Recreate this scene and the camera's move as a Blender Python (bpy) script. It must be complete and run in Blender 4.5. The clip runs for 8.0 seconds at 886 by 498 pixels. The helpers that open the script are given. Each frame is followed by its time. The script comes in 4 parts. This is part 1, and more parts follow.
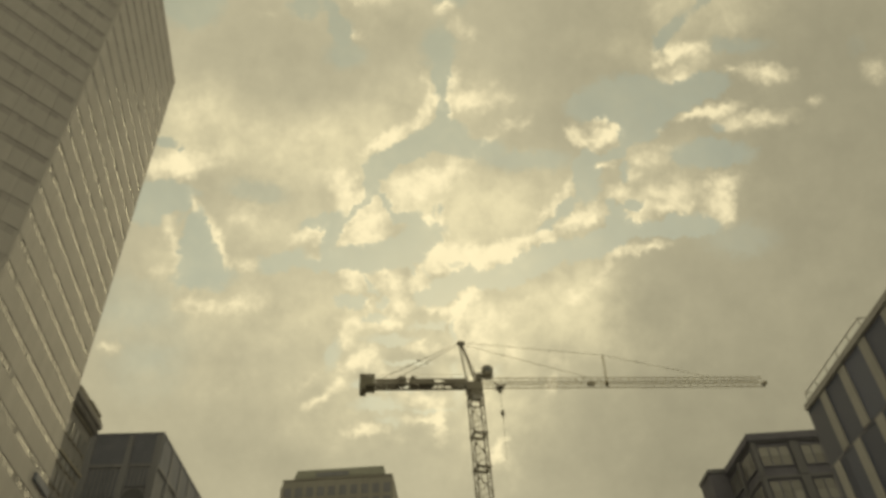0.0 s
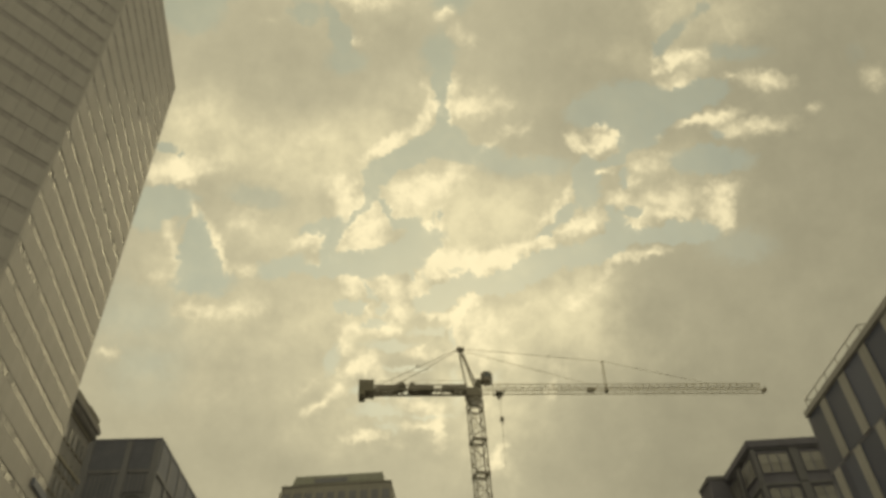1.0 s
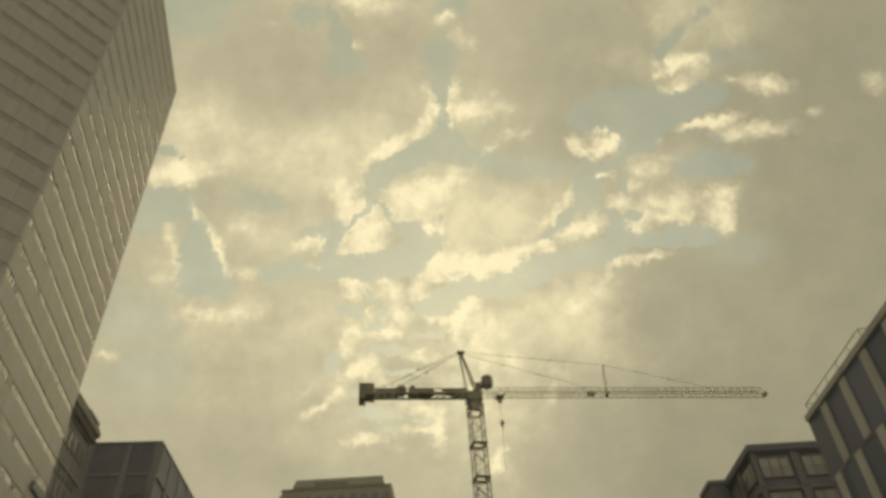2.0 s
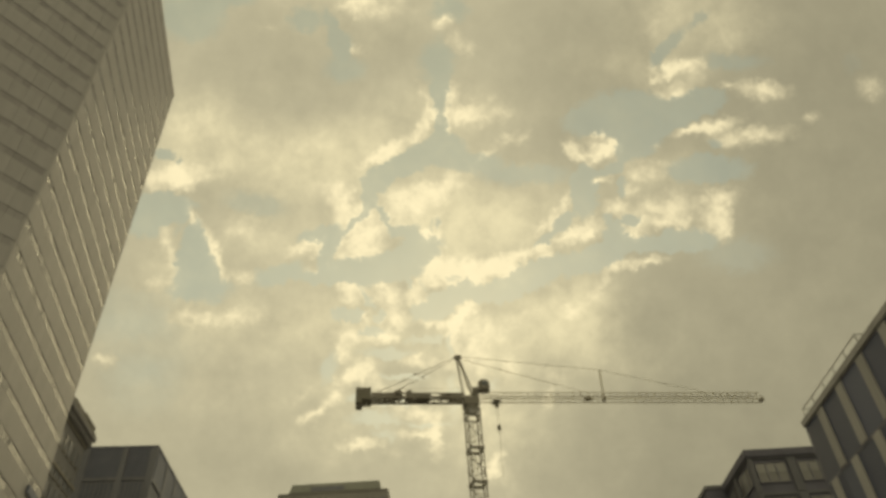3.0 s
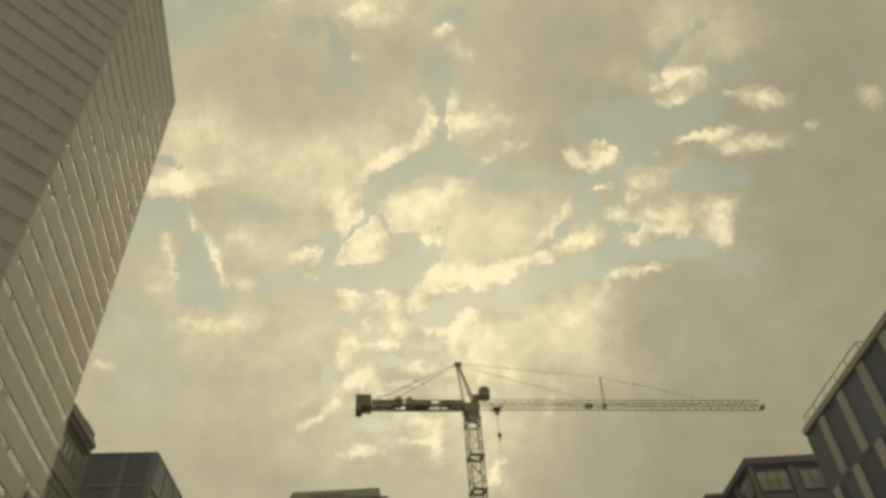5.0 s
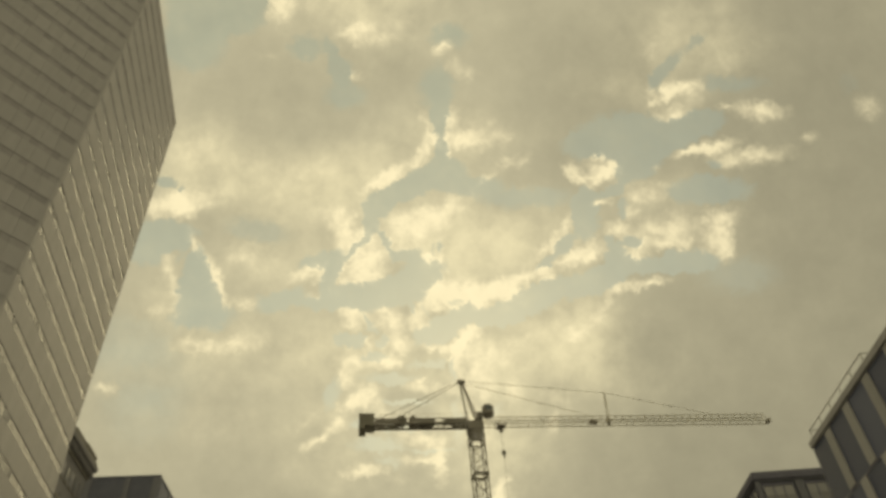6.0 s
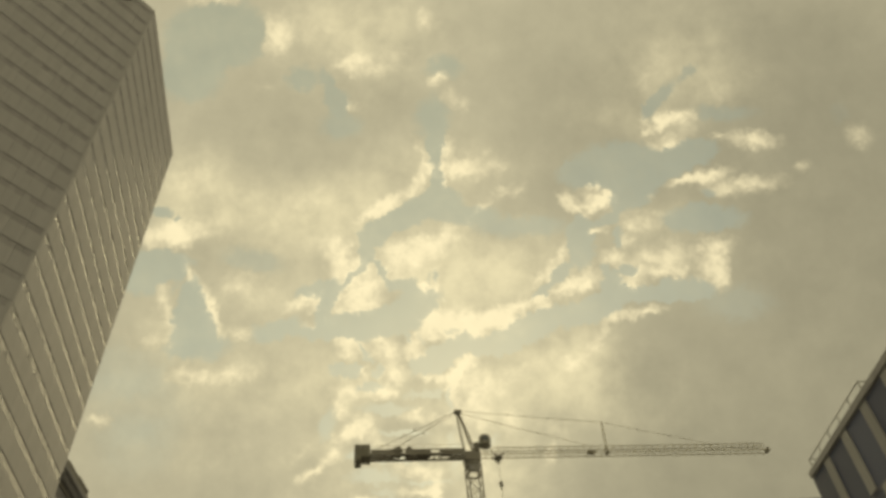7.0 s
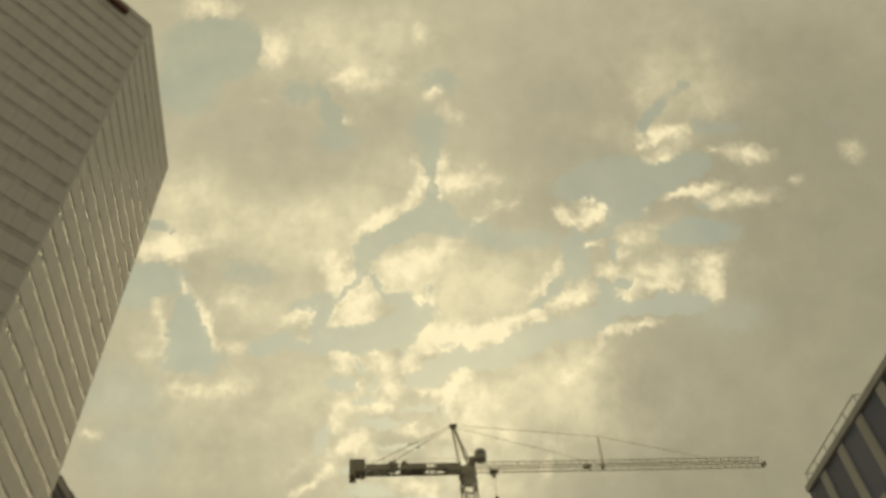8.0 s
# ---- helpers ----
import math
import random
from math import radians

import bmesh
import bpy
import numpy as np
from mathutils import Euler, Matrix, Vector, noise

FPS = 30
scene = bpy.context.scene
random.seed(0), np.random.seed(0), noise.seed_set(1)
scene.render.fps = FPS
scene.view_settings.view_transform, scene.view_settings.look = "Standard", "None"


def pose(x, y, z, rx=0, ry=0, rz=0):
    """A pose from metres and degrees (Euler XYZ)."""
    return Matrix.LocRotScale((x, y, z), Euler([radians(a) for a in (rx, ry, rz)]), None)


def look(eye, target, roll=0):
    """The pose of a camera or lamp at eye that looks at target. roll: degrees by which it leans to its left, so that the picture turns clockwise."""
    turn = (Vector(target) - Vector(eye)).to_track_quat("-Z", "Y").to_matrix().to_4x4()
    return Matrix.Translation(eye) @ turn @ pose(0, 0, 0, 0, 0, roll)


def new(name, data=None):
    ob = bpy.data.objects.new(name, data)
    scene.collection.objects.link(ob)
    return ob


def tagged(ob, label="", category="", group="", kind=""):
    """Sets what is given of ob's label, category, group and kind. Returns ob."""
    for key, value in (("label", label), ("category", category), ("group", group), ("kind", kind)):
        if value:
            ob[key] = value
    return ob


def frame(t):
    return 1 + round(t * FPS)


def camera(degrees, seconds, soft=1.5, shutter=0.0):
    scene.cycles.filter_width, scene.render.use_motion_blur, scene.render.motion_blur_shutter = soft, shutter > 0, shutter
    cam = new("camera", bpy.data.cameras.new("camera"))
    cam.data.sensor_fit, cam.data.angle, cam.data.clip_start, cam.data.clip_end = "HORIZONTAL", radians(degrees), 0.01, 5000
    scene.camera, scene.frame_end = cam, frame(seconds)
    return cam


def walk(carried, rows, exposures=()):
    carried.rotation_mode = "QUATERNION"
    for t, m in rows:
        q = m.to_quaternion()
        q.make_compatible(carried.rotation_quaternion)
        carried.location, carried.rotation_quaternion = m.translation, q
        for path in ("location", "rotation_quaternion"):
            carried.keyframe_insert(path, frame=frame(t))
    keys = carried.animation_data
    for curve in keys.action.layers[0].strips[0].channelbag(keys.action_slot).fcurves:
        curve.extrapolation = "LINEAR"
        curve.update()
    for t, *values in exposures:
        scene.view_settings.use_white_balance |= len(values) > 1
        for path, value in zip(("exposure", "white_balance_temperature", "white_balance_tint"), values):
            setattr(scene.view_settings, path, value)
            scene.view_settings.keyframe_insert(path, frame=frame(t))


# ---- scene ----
cam = camera(63.1, 8.0, soft=3.6)

# ---- the camera's path: from one spot, tilting up ----
EYE = (0.0, 0.0, 1.6)
PATH = [
    (0.0, 130.424, 2.749, 2.340),
    (0.5, 130.505, 2.754, 2.413),
    (1.0, 130.880, 2.681, 2.235),
    (1.5, 130.965, 2.583, 2.270),
    (1.7, 131.012, 2.583, 2.268),
    (2.8, 131.485, 2.620, 1.955),
    (3.0, 131.490, 2.620, 1.950),
    (3.5, 131.501, 2.395, 2.001),
    (4.0, 131.707, 2.445, 1.877),
    (4.5, 131.823, 2.424, 1.789),
    (4.7, 131.872, 2.430, 1.800),
    (5.8, 133.030, 2.970, 2.460),
    (6.0, 133.426, 3.068, 2.550),
    (6.5, 134.467, 3.325, 2.492),
    (7.0, 135.719, 3.425, 2.448),
    (7.5, 136.763, 3.634, 2.417),
    (8.0, 136.760, 3.671, 2.191),
]
walk(cam, [(t, pose(*EYE, a, b, c)) for t, a, b, c in PATH],
     exposures=[(0.0, 0.0, 11150, -5), (8.0, 0.0, 11150, -5)])


# ---- node helpers ----
def tree_of(block):
    block.use_nodes = True
    block.node_tree.nodes.clear()
    return block.node_tree


def node(nt, kind, sockets=None, mode=""):
    """A node with its sockets linked or set; mode is its main choice (operation, type, interpolation)."""
    n = nt.nodes.new(kind)
    if kind in ("ShaderNodeMath", "ShaderNodeVectorMath"):
        n.operation = mode
    elif kind == "ShaderNodeMapRange":
        n.interpolation_type = mode
    elif kind == "ShaderNodeMix":
        n.data_type = mode
    elif kind == "ShaderNodeTexNoise":
        n.noise_dimensions = mode
    elif kind == "ShaderNodeMapping":
        n.vector_type = mode
    elif kind == "ShaderNodeTexGradient":
        n.gradient_type = mode
    elif kind == "ShaderNodeTexSky":
        n.sky_type = mode
    for k, v in (sockets or {}).items():
        sock = n.inputs[k]
        if isinstance(v, bpy.types.NodeSocket):
            nt.links.new(v, sock)
        else:
            sock.default_value = v
    return n


def calc(nt, op, a, b=0.0, c=0.0, clamp=False):
    n = node(nt, "ShaderNodeMath", {0: a, 1: b, 2: c}, op)
    n.use_clamp = clamp
    return n.outputs[0]


def step(nt, value, lo, hi, a=0.0, b=1.0):
    n = node(nt, "ShaderNodeMapRange", {"Value": value, "From Min": lo, "From Max": hi, "To Min": a, "To Max": b},
             mode="SMOOTHSTEP")
    return n.outputs[0]


def blend(nt, fac, a, b):
    n = node(nt, "ShaderNodeMix", {"Factor": fac}, mode="RGBA")
    for sock, v in ((n.inputs[6], a), (n.inputs[7], b)):
        if isinstance(v, bpy.types.NodeSocket):
            nt.links.new(v, sock)
        else:
            sock.default_value = (*v, 1.0)
    return n.outputs[2]


def fbm(nt, vec, scale, detail=4.0, rough=0.55, seed=0.0, out="Fac"):
    n = node(nt, "ShaderNodeTexNoise", {"Vector": vec, "Scale": scale, "Detail": detail, "Roughness": rough},
             mode="4D" if seed else "3D")
    if seed:
        n.inputs["W"].default_value = seed
    return n.outputs[out]


# ---- the sky: broken cloud deck under a hazy sky, low sun behind it ----
SUN_EL, SUN_AZ = 33.0, 2.0
# Cloud chart: a plane square to CHART_FWD; x and y in thousandths (about) of its distance,
# rows are x, y, half-width, half-height, tilt in degrees, weight.
CHART_SIZE = 1277.0
CHART_MID = (784.0, 441.0)
CHART_RIGHT = (0.99852, 0.03488, -0.04178)
CHART_DOWN = (-0.05441, 0.66113, -0.74829)
CHART_FWD = (0.00152, 0.74946, 0.66205)
GAPS_LEFT = [
    (292, 368, 58, 30, 0, 1.0), (262, 392, 40, 30, 0, 0.6), (350, 425, 20, 36, 0, 1.0), (350, 468, 42, 42, 0, 0.8),
    (362, 508, 62, 28, 0, 0.6), (500, 486, 66, 18, -8, 0.6), (560, 418, 32, 18, -10, 0.9), (590, 432, 18, 42, 25, 1.0),
    (628, 396, 38, 8, -45, 0.9), (590, 490, 44, 18, 0, 0.8), (640, 481, 70, 28, 0, 1.0), (296, 271, 26, 10, 0, 0.5),
    (320, 287, 9, 6, 0, 0.7), (620, 560, 34, 14, 0, 0.5),
]
GAPS_MID = [
    (705, 470, 60, 28, 0, 1.0), (748, 442, 48, 26, -22, 1.0), (722, 408, 28, 16, 0, 0.7), (768, 548, 40, 22, -20, 1.0),
    (815, 516, 45, 20, -25, 1.0), (870, 522, 52, 19, -5, 0.9), (925, 498, 56, 24, -22, 1.0), (985, 474, 58, 22, -15, 0.9),
    (782, 268, 50, 28, 0, 1.0), (726, 288, 50, 20, -22, 1.0), (676, 318, 36, 22, -35, 1.0), (656, 352, 15, 38, 10, 0.9),
    (784, 226, 13, 30, 0, 1.0), (842, 290, 52, 18, -10, 0.6), (785, 168, 20, 36, 0, 0.8),
]
GAPS_RIGHT = [
    (1065, 455, 52, 24, -20, 1.0), (1092, 425, 26, 32, 0, 0.9), (1150, 430, 70, 17, 0, 0.8), (1222, 425, 54, 22, 0, 0.7),
    (1122, 390, 26, 9, 0, 0.9), (1080, 385, 9, 15, 0, 0.6), (1040, 340, 26, 46, 5, 1.0), (1000, 395, 26, 13, -40, 1.0),
    (965, 430, 28, 8, -40, 1.0), (930, 308, 95, 22, 0, 0.5), (1090, 300, 30, 11, -20, 0.9), (1105, 332, 9, 22, 0, 0.8),
    (1258, 302, 78, 26, 0, 0.75), (1272, 256, 18, 12, 0, 0.5),
]
GAPS_HIGH = [
    (1130, 205, 105, 44, 0, 1.0), (1232, 186, 62, 26, -15, 1.0), (1130, 256, 50, 28, -20, 1.0), (1050, 222, 54, 28, 0, 0.6),
    (1190, 80, 46, 14, -50, 0.42), (1170, 105, 16, 22, 0, 0.45), (1242, 36, 26, 10, -40, 0.35), (780, 112, 36, 50, 0, 0.45),
    (800, 18, 40, 24, 0, 0.45), (545, 35, 34, 26, 0, 0.5), (592, 42, 12, 34, -25, 0.45), (610, 80, 26, 24, 0, 0.6),
    (616, 122, 46, 28, 0, 0.4), (392, -50, 92, 62, 0, 1.0), (345, 20, 62, 56, 0, 0.7),
]
CRACKS = [
    (688, 390, 42, 8, 55, 1.0), (652, 528, 24, 5, 60, 1.1), (676, 560, 8, 14, 30, 0.9), (620, 557, 28, 12, 0, 0.9),
    (728, 500, 22, 5, 60, 0.9), (664, 588, 40, 8, 0, 0.6), (780, 395, 5, 14, 0, 0.8), (800, 610, 5, 34, 0, 0.7),
    (860, 690, 30, 10, -30, 0.4), (640, 700, 30, 9, -20, 0.5), (715, 668, 50, 8, 0, 0.5), (760, 750, 40, 6, 0, 0.5),
]
GAPS_FAINT = [
    (200, 545, 140, 55, 0, 0.2), (265, 615, 120, 65, 0, 0.15), (255, 690, 90, 60, 0, 0.15), (704, 714, 46, 8, 0, 0.5), (590, 645, 16, 40, 20, 0.4), (806, 700, 14, 50, 0, 0.35), (690, 770, 30, 14, 0, 0.35), (1515, 112, 20, 26, 0, 0.15),
    (762, 602, 44, 10, 0, 0.5), (690, 628, 60, 12, 0, 0.45), (670, 740, 55, 16, 0, 0.4), (1310, 452, 80, 40, 0, 0.25),
    (1300, 110, 70, 20, 0, 0.35), (455, 362, 70, 26, 10, 0.3),
]
CORE_LEFT = [
    (305, 313, 58, 23, 0, 1.4), (344, 384, 32, 9, 66, 0.8), (306, 440, 42, 12, 80, 0.7), (284, 500, 34, 13, 0, 0.45),
    (383, 448, 50, 10, 67, 0.85), (432, 408, 60, 26, 0, 0.4), (440, 490, 26, 12, 0, 0.6), (340, 560, 28, 15, 0, 0.65),
    (425, 560, 64, 17, 0, 0.65), (612, 370, 24, 36, 0, 0.9), (588, 340, 44, 20, 0, 0.5), (560, 438, 46, 13, -12, 0.9),
    (574, 475, 32, 9, 0, 0.6), (345, 225, 40, 36, 0, 0.5), (190, 635, 22, 11, 0, 0.55),
]
CORE_MID = [
    (655, 412, 50, 40, -20, 1.0), (640, 440, 38, 18, -10, 0.8), (736, 358, 54, 32, -14, 1.0), (790, 330, 48, 24, -22, 0.75),
    (760, 415, 16, 10, 0, 0.8), (783, 412, 8, 36, -5, 0.7), (996, 370, 30, 13, -60, 0.9), (963, 404, 28, 12, -35, 0.85),
    (822, 478, 70, 26, -5, 1.0), (872, 480, 52, 20, -16, 1.0), (785, 482, 36, 26, 0, 1.0), (922, 455, 42, 14, -26, 0.85),
    (965, 450, 18, 18, 0, 1.0), (1002, 425, 42, 14, -20, 0.8), (1050, 404, 32, 18, -20, 0.8),
]
CORE_CENTRE = [
    (745, 518, 18, 30, -15, 1.0), (690, 522, 40, 23, 10, 1.0), (625, 516, 26, 20, 0, 1.0), (702, 562, 26, 20, 0, 0.9),
    (650, 566, 12, 16, 0, 0.7), (772, 574, 30, 9, 0, 0.9), (618, 592, 28, 16, 0, 0.8), (811, 564, 34, 11, -66, 1.0),
    (852, 592, 62, 42, 0, 0.6), (832, 548, 28, 10, -25, 0.8), (1060, 515, 52, 10, -55, 0.7), (1016, 556, 13, 13, 0, 0.8),
    (950, 560, 70, 24, -20, 0.35), (850, 400, 30, 20, 0, 0.2),
]
CORE_RIGHT = [
    (1062, 260, 42, 26, 0, 0.6), (1028, 273, 34, 12, 40, 0.9), (1072, 268, 28, 13, -20, 0.9), (1062, 322, 26, 9, -10, 0.8), (1064, 241, 13, 8, 0, 0.6),
    (1150, 306, 38, 21, 0, 0.7), (1120, 340, 16, 12, 0, 0.6), (1192, 370, 62, 34, 0, 0.75), (1272, 380, 26, 42, 0, 0.75),
    (1100, 370, 28, 14, 20, 0.8), (1125, 411, 26, 13, 0, 0.8), (1172, 396, 52, 10, 0, 0.55), (1110, 466, 32, 12, -10, 0.7),
    (1156, 462, 36, 9, -14, 0.8), (1292, 404, 18, 30, 0, 0.4), (1286, 350, 38, 20, 0, 0.5),
]
CORE_HIGH = [
    (1215, 115, 32, 14, -10, 0.9), (1182, 130, 28, 9, -35, 0.75), (1200, 165, 34, 15, 0, 0.5), (1160, 124, 9, 24, 0, 0.5),
    (1242, 130, 22, 20, 0, 0.4), (1345, 157, 54, 15, 5, 0.65), (1292, 153, 12, 7, 0, 0.6), (1372, 168, 40, 22, 0, 0.3),
    (1272, 222, 48, 12, -18, 0.9), (1222, 235, 32, 8, -10, 0.6), (1345, 242, 76, 18, -5, 0.65), (1440, 208, 20, 12, -30, 0.6),
    (1545, 156, 26, 26, 0, 0.6), (1165, 262, 8, 5, 0, 0.4), (1300, 80, 50, 14, 20, 0.3), (1195, 148, 48, 22, 0, 0.35), (1310, 237, 62, 20, 0, 0.3),
]
CORE_TOP = [
    (822, 206, 38, 18, 8, 1.0), (845, 188, 50, 24, 0, 0.6), (778, 205, 11, 22, -30, 0.85), (792, 232, 9, 16, -20, 0.8),
    (754, 222, 12, 30, 25, 0.8), (756, 168, 8, 30, -30, 0.6), (704, 258, 52, 13, -32, 0.85), (672, 282, 40, 12, -20, 0.85),
    (805, 163, 14, 16, 0, 0.7), (795, 35, 20, 14, -30, 0.65), (810, 70, 16, 22, 0, 0.5), (836, 85, 20, 14, 0, 0.5),
    (860, 280, 22, 9, -35, 0.6), (906, 250, 36, 14, -20, 0.5), (890, 205, 26, 16, -30, 0.4),
]
CORE_ZENITH = [
    (632, 8, 34, 18, 0, 0.75), (682, 14, 60, 20, 0, 0.5), (635, 85, 22, 12, 0, 0.4), (560, -50, 90, 36, 0, 0.4),
    (715, -15, 40, 15, 0, 0.5), (772, -70, 22, 20, 0, 0.7), (385, -128, 56, 22, 0, 0.9), (502, -46, 22, 44, 0, 0.7), (1180, 20, 60, 24, -30, 0.3),
    (480, 50, 24, 10, 0, 0.3), (1160, 60, 20, 26, 0, 0.3), (370, 290, 60, 26, 0, 0.35), (530, 258, 60, 26, 0, 0.3),
]
CORE_LOW = [
    (652, 660, 32, 26, 0, 0.88), (680, 600, 26, 12, 0, 1.08), (618, 672, 22, 15, 0, 1.15), (608, 625, 16, 22, 0, 0.81),
    (742, 640, 28, 12, 0, 0.94), (562, 730, 36, 13, -38, 1.08), (640, 786, 34, 13, 0, 1.15), (742, 732, 38, 13, 5, 0.88),
    (742, 768, 42, 12, 0, 0.88), (776, 782, 13, 36, 0, 1.01), (790, 645, 20, 16, 0, 0.81), (842, 650, 30, 42, 0, 0.81),
    (975, 710, 14, 22, 15, 0.68), (985, 662, 26, 24, 0, 0.54), (882, 822, 32, 10, -62, 1.01),
]
CORE_CRANE = [
    (870, 842, 32, 20, 0, 0.4), (809, 600, 9, 38, -4, 0.8), (905, 660, 12, 22, 0, 0.4), (852, 722, 20, 34, 0, 0.5), (705, 690, 46, 12, 0, 0.4), (700, 800, 44, 12, 0, 0.35),
    (600, 700, 20, 12, 0, 0.6), (920, 640, 40, 24, 0, 0.35), (540, 700, 30, 12, -30, 0.4), (425, 690, 50, 14, -30, 0.2),
]
SOFT_HIGH = [
    (330, 235, 95, 75, 0, 0.65), (450, 280, 200, 65, 0, 0.7), (575, 300, 150, 80, 0, 0.45), (700, 215, 140, 75, -15, 0.55),
    (465, 425, 150, 75, 0, 0.5), (895, 385, 150, 95, 0, 0.75), (945, 375, 80, 50, -20, 0.35), (815, 430, 120, 80, 0, 0.55),
    (790, 335, 110, 70, 0, 0.4), (1195, 365, 150, 75, 0, 0.5), (1180, 292, 85, 36, -10, 0.3), (645, -25, 180, 110, 0, 0.6),
    (1225, -30, 150, 90, 0, 0.4),
]
SOFT_TOP = [
    (1180, 50, 160, 70, -10, 0.4), (1312, 62, 95, 50, 0, 0.45), (1200, 132, 95, 45, 0, 0.4), (1100, 122, 110, 30, 0, 0.3),
    (1335, 242, 140, 38, 0, 0.3), (400, 180, 150, 75, 0, 0.3), (630, -70, 150, 55, 0, 0.45), (330, 640, 250, 110, 0, 0.35),
    (880, 585, 160, 100, 0, 0.5), (965, 545, 130, 80, -25, 0.45), (1035, 530, 80, 95, 25, 0.6), (1060, 610, 70, 70, 0, 0.4),
    (1130, 650, 120, 120, 0, 0.3),
]
SOFT_LOW = [
    (620, 600, 90, 100, 0, 0.4), (700, 690, 220, 120, 0, 0.3), (850, 690, 130, 160, 0, 0.45), (850, 800, 90, 120, 0, 0.4),
    (600, 760, 120, 80, 0, 0.4), (300, 480, 110, 75, 0, 0.45), (470, 560, 210, 62, 0, 0.5), (680, 410, 200, 160, 0, 0.25),
    (850, 205, 95, 65, 0, 0.5), (960, 720, 110, 120, 0, 0.25),
]
GREY = [
    (1560, 600, 560, 900, 0, 0.88), (1170, 590, 150, 160, 0, 0.1), (960, 110, 200, 260, 0, 0.3), (400, 690, 420, 170, 0, 0.1),
    (450, 350, 130, 48, 8, 0.28), (1500, 60, 420, 320, 0, 0.36), (1080, 790, 320, 220, 0, 0.19), (1210, 860, 260, 170, 0, 0.28), (450, 840, 240, 110, 0, 0.3), (560, 130, 170, 110, 0, 0.35),
    (60, 200, 500, 700, 0, 0.3), (700, 70, 100, 50, 0, 0.3), (830, 345, 60, 26, -30, 0.25),
]
SHREDS = [
    (718, 404, 22, 7, -20, 0.8), (742, 418, 16, 7, 30, 0.8), (770, 398, 5, 14, 0, 0.9), (1000, 404, 28, 8, -42, 0.7),
    (358, 404, 22, 5, 66, 0.9), (322, 404, 20, 6, -45, 0.6), (660, 535, 22, 6, 50, 0.7), (640, 556, 9, 12, 0, 0.6),
    (755, 505, 26, 4, 62, 0.6), (808, 495, 14, 5, -10, 0.9), (600, 402, 24, 8, -20, 0.7), (1112, 392, 26, 7, 0, 0.8),
    (1046, 300, 18, 6, 60, 0.7), (780, 345, 4, 40, 0, 0.25), (792, 175, 8, 16, 0, 0.8),
]
GLOW = [(800, 640, 620, 480, 0, 1.0), (740, 420, 500, 420, 0, 0.55)]

world = bpy.data.worlds.new("sky")
scene.world = world
wt = tree_of(world)
ray_dir = node(wt, "ShaderNodeTexCoord").outputs["Generated"]


def along(axis):
    return node(wt, "ShaderNodeVectorMath", {0: ray_dir, 1: axis}, mode="DOT_PRODUCT").outputs["Value"]


depth = calc(wt, "MAXIMUM", along(CHART_FWD), 0.25)
chart_x = calc(wt, "MULTIPLY_ADD", calc(wt, "DIVIDE", along(CHART_RIGHT), depth), CHART_SIZE, CHART_MID[0])
chart_y = calc(wt, "MULTIPLY_ADD", calc(wt, "DIVIDE", along(CHART_DOWN), depth), CHART_SIZE, CHART_MID[1])
chart = node(wt, "ShaderNodeCombineXYZ", {"X": chart_x, "Y": chart_y, "Z": 0.0}).outputs[0]


def warped(scale, amount, vec, seed, detail=3.0):
    n = fbm(wt, vec, scale, detail, 0.55, seed, out="Color")
    off = node(wt, "ShaderNodeVectorMath", {0: n, 1: (0.5, 0.5, 0.5)}, mode="SUBTRACT").outputs[0]
    return node(wt, "ShaderNodeVectorMath", {0: off, 1: (amount, amount, 0.0), 2: vec}, mode="MULTIPLY_ADD").outputs[0]


coarse = warped(0.012, 14.0, chart, 3.1)
torn = warped(0.16, 15.0, warped(0.06, 32.0, warped(0.028, 20.0, coarse, 7.7, 4.0), 2.4, 4.0), 4.4, 3.0)


def field(vec, hard, *lists):
    """Sum of elliptical patches; hard > 1 gives each a flat middle, hard 1 a long soft slope."""
    total = 0.0
    grow = 1.2 if hard > 1 else 1.45
    for x, y, rx, ry, tilt, weight in (row for rows in lists for row in rows):
        m = node(wt, "ShaderNodeMapping", {"Vector": vec, "Location": (x, y, 0), "Rotation": (0, 0, radians(tilt)),
                                           "Scale": (rx * grow, ry * grow, 1)}, mode="TEXTURE").outputs[0]
        g = node(wt, "ShaderNodeTexGradient", {"Vector": m}, mode="SPHERICAL").outputs["Fac"]
        if hard > 1:
            g = calc(wt, "MULTIPLY", g, hard, clamp=True)
        total = calc(wt, "MULTIPLY_ADD", g, weight, total)
    return total


def fade(mask, inner, outer):
    """inner where mask is 0, outer where it is 1."""
    return node(wt, "ShaderNodeMix", {"Factor": mask, 2: inner, 3: outer}, mode="FLOAT").outputs[0]


fine = calc(wt, "SUBTRACT", fbm(wt, coarse, 0.036, 7.0, 0.67, 1.3), 0.5)
puffs = calc(wt, "SUBTRACT", fbm(wt, coarse, 0.013, 5.0, 0.58, 5.9), 0.5)
veil = calc(wt, "SUBTRACT", fbm(wt, chart, 0.0045, 3.0, 0.5, 9.2), 0.5)


def broken(total, a, b, c):
    """Noise tears a field apart where it is strong and leaves it smooth where it is weak."""
    k = calc(wt, "MULTIPLY_ADD", fine, b, calc(wt, "MULTIPLY_ADD", puffs, a, 1.0))
    return calc(wt, "MULTIPLY_ADD", total, k, calc(wt, "MULTIPLY", puffs, c))


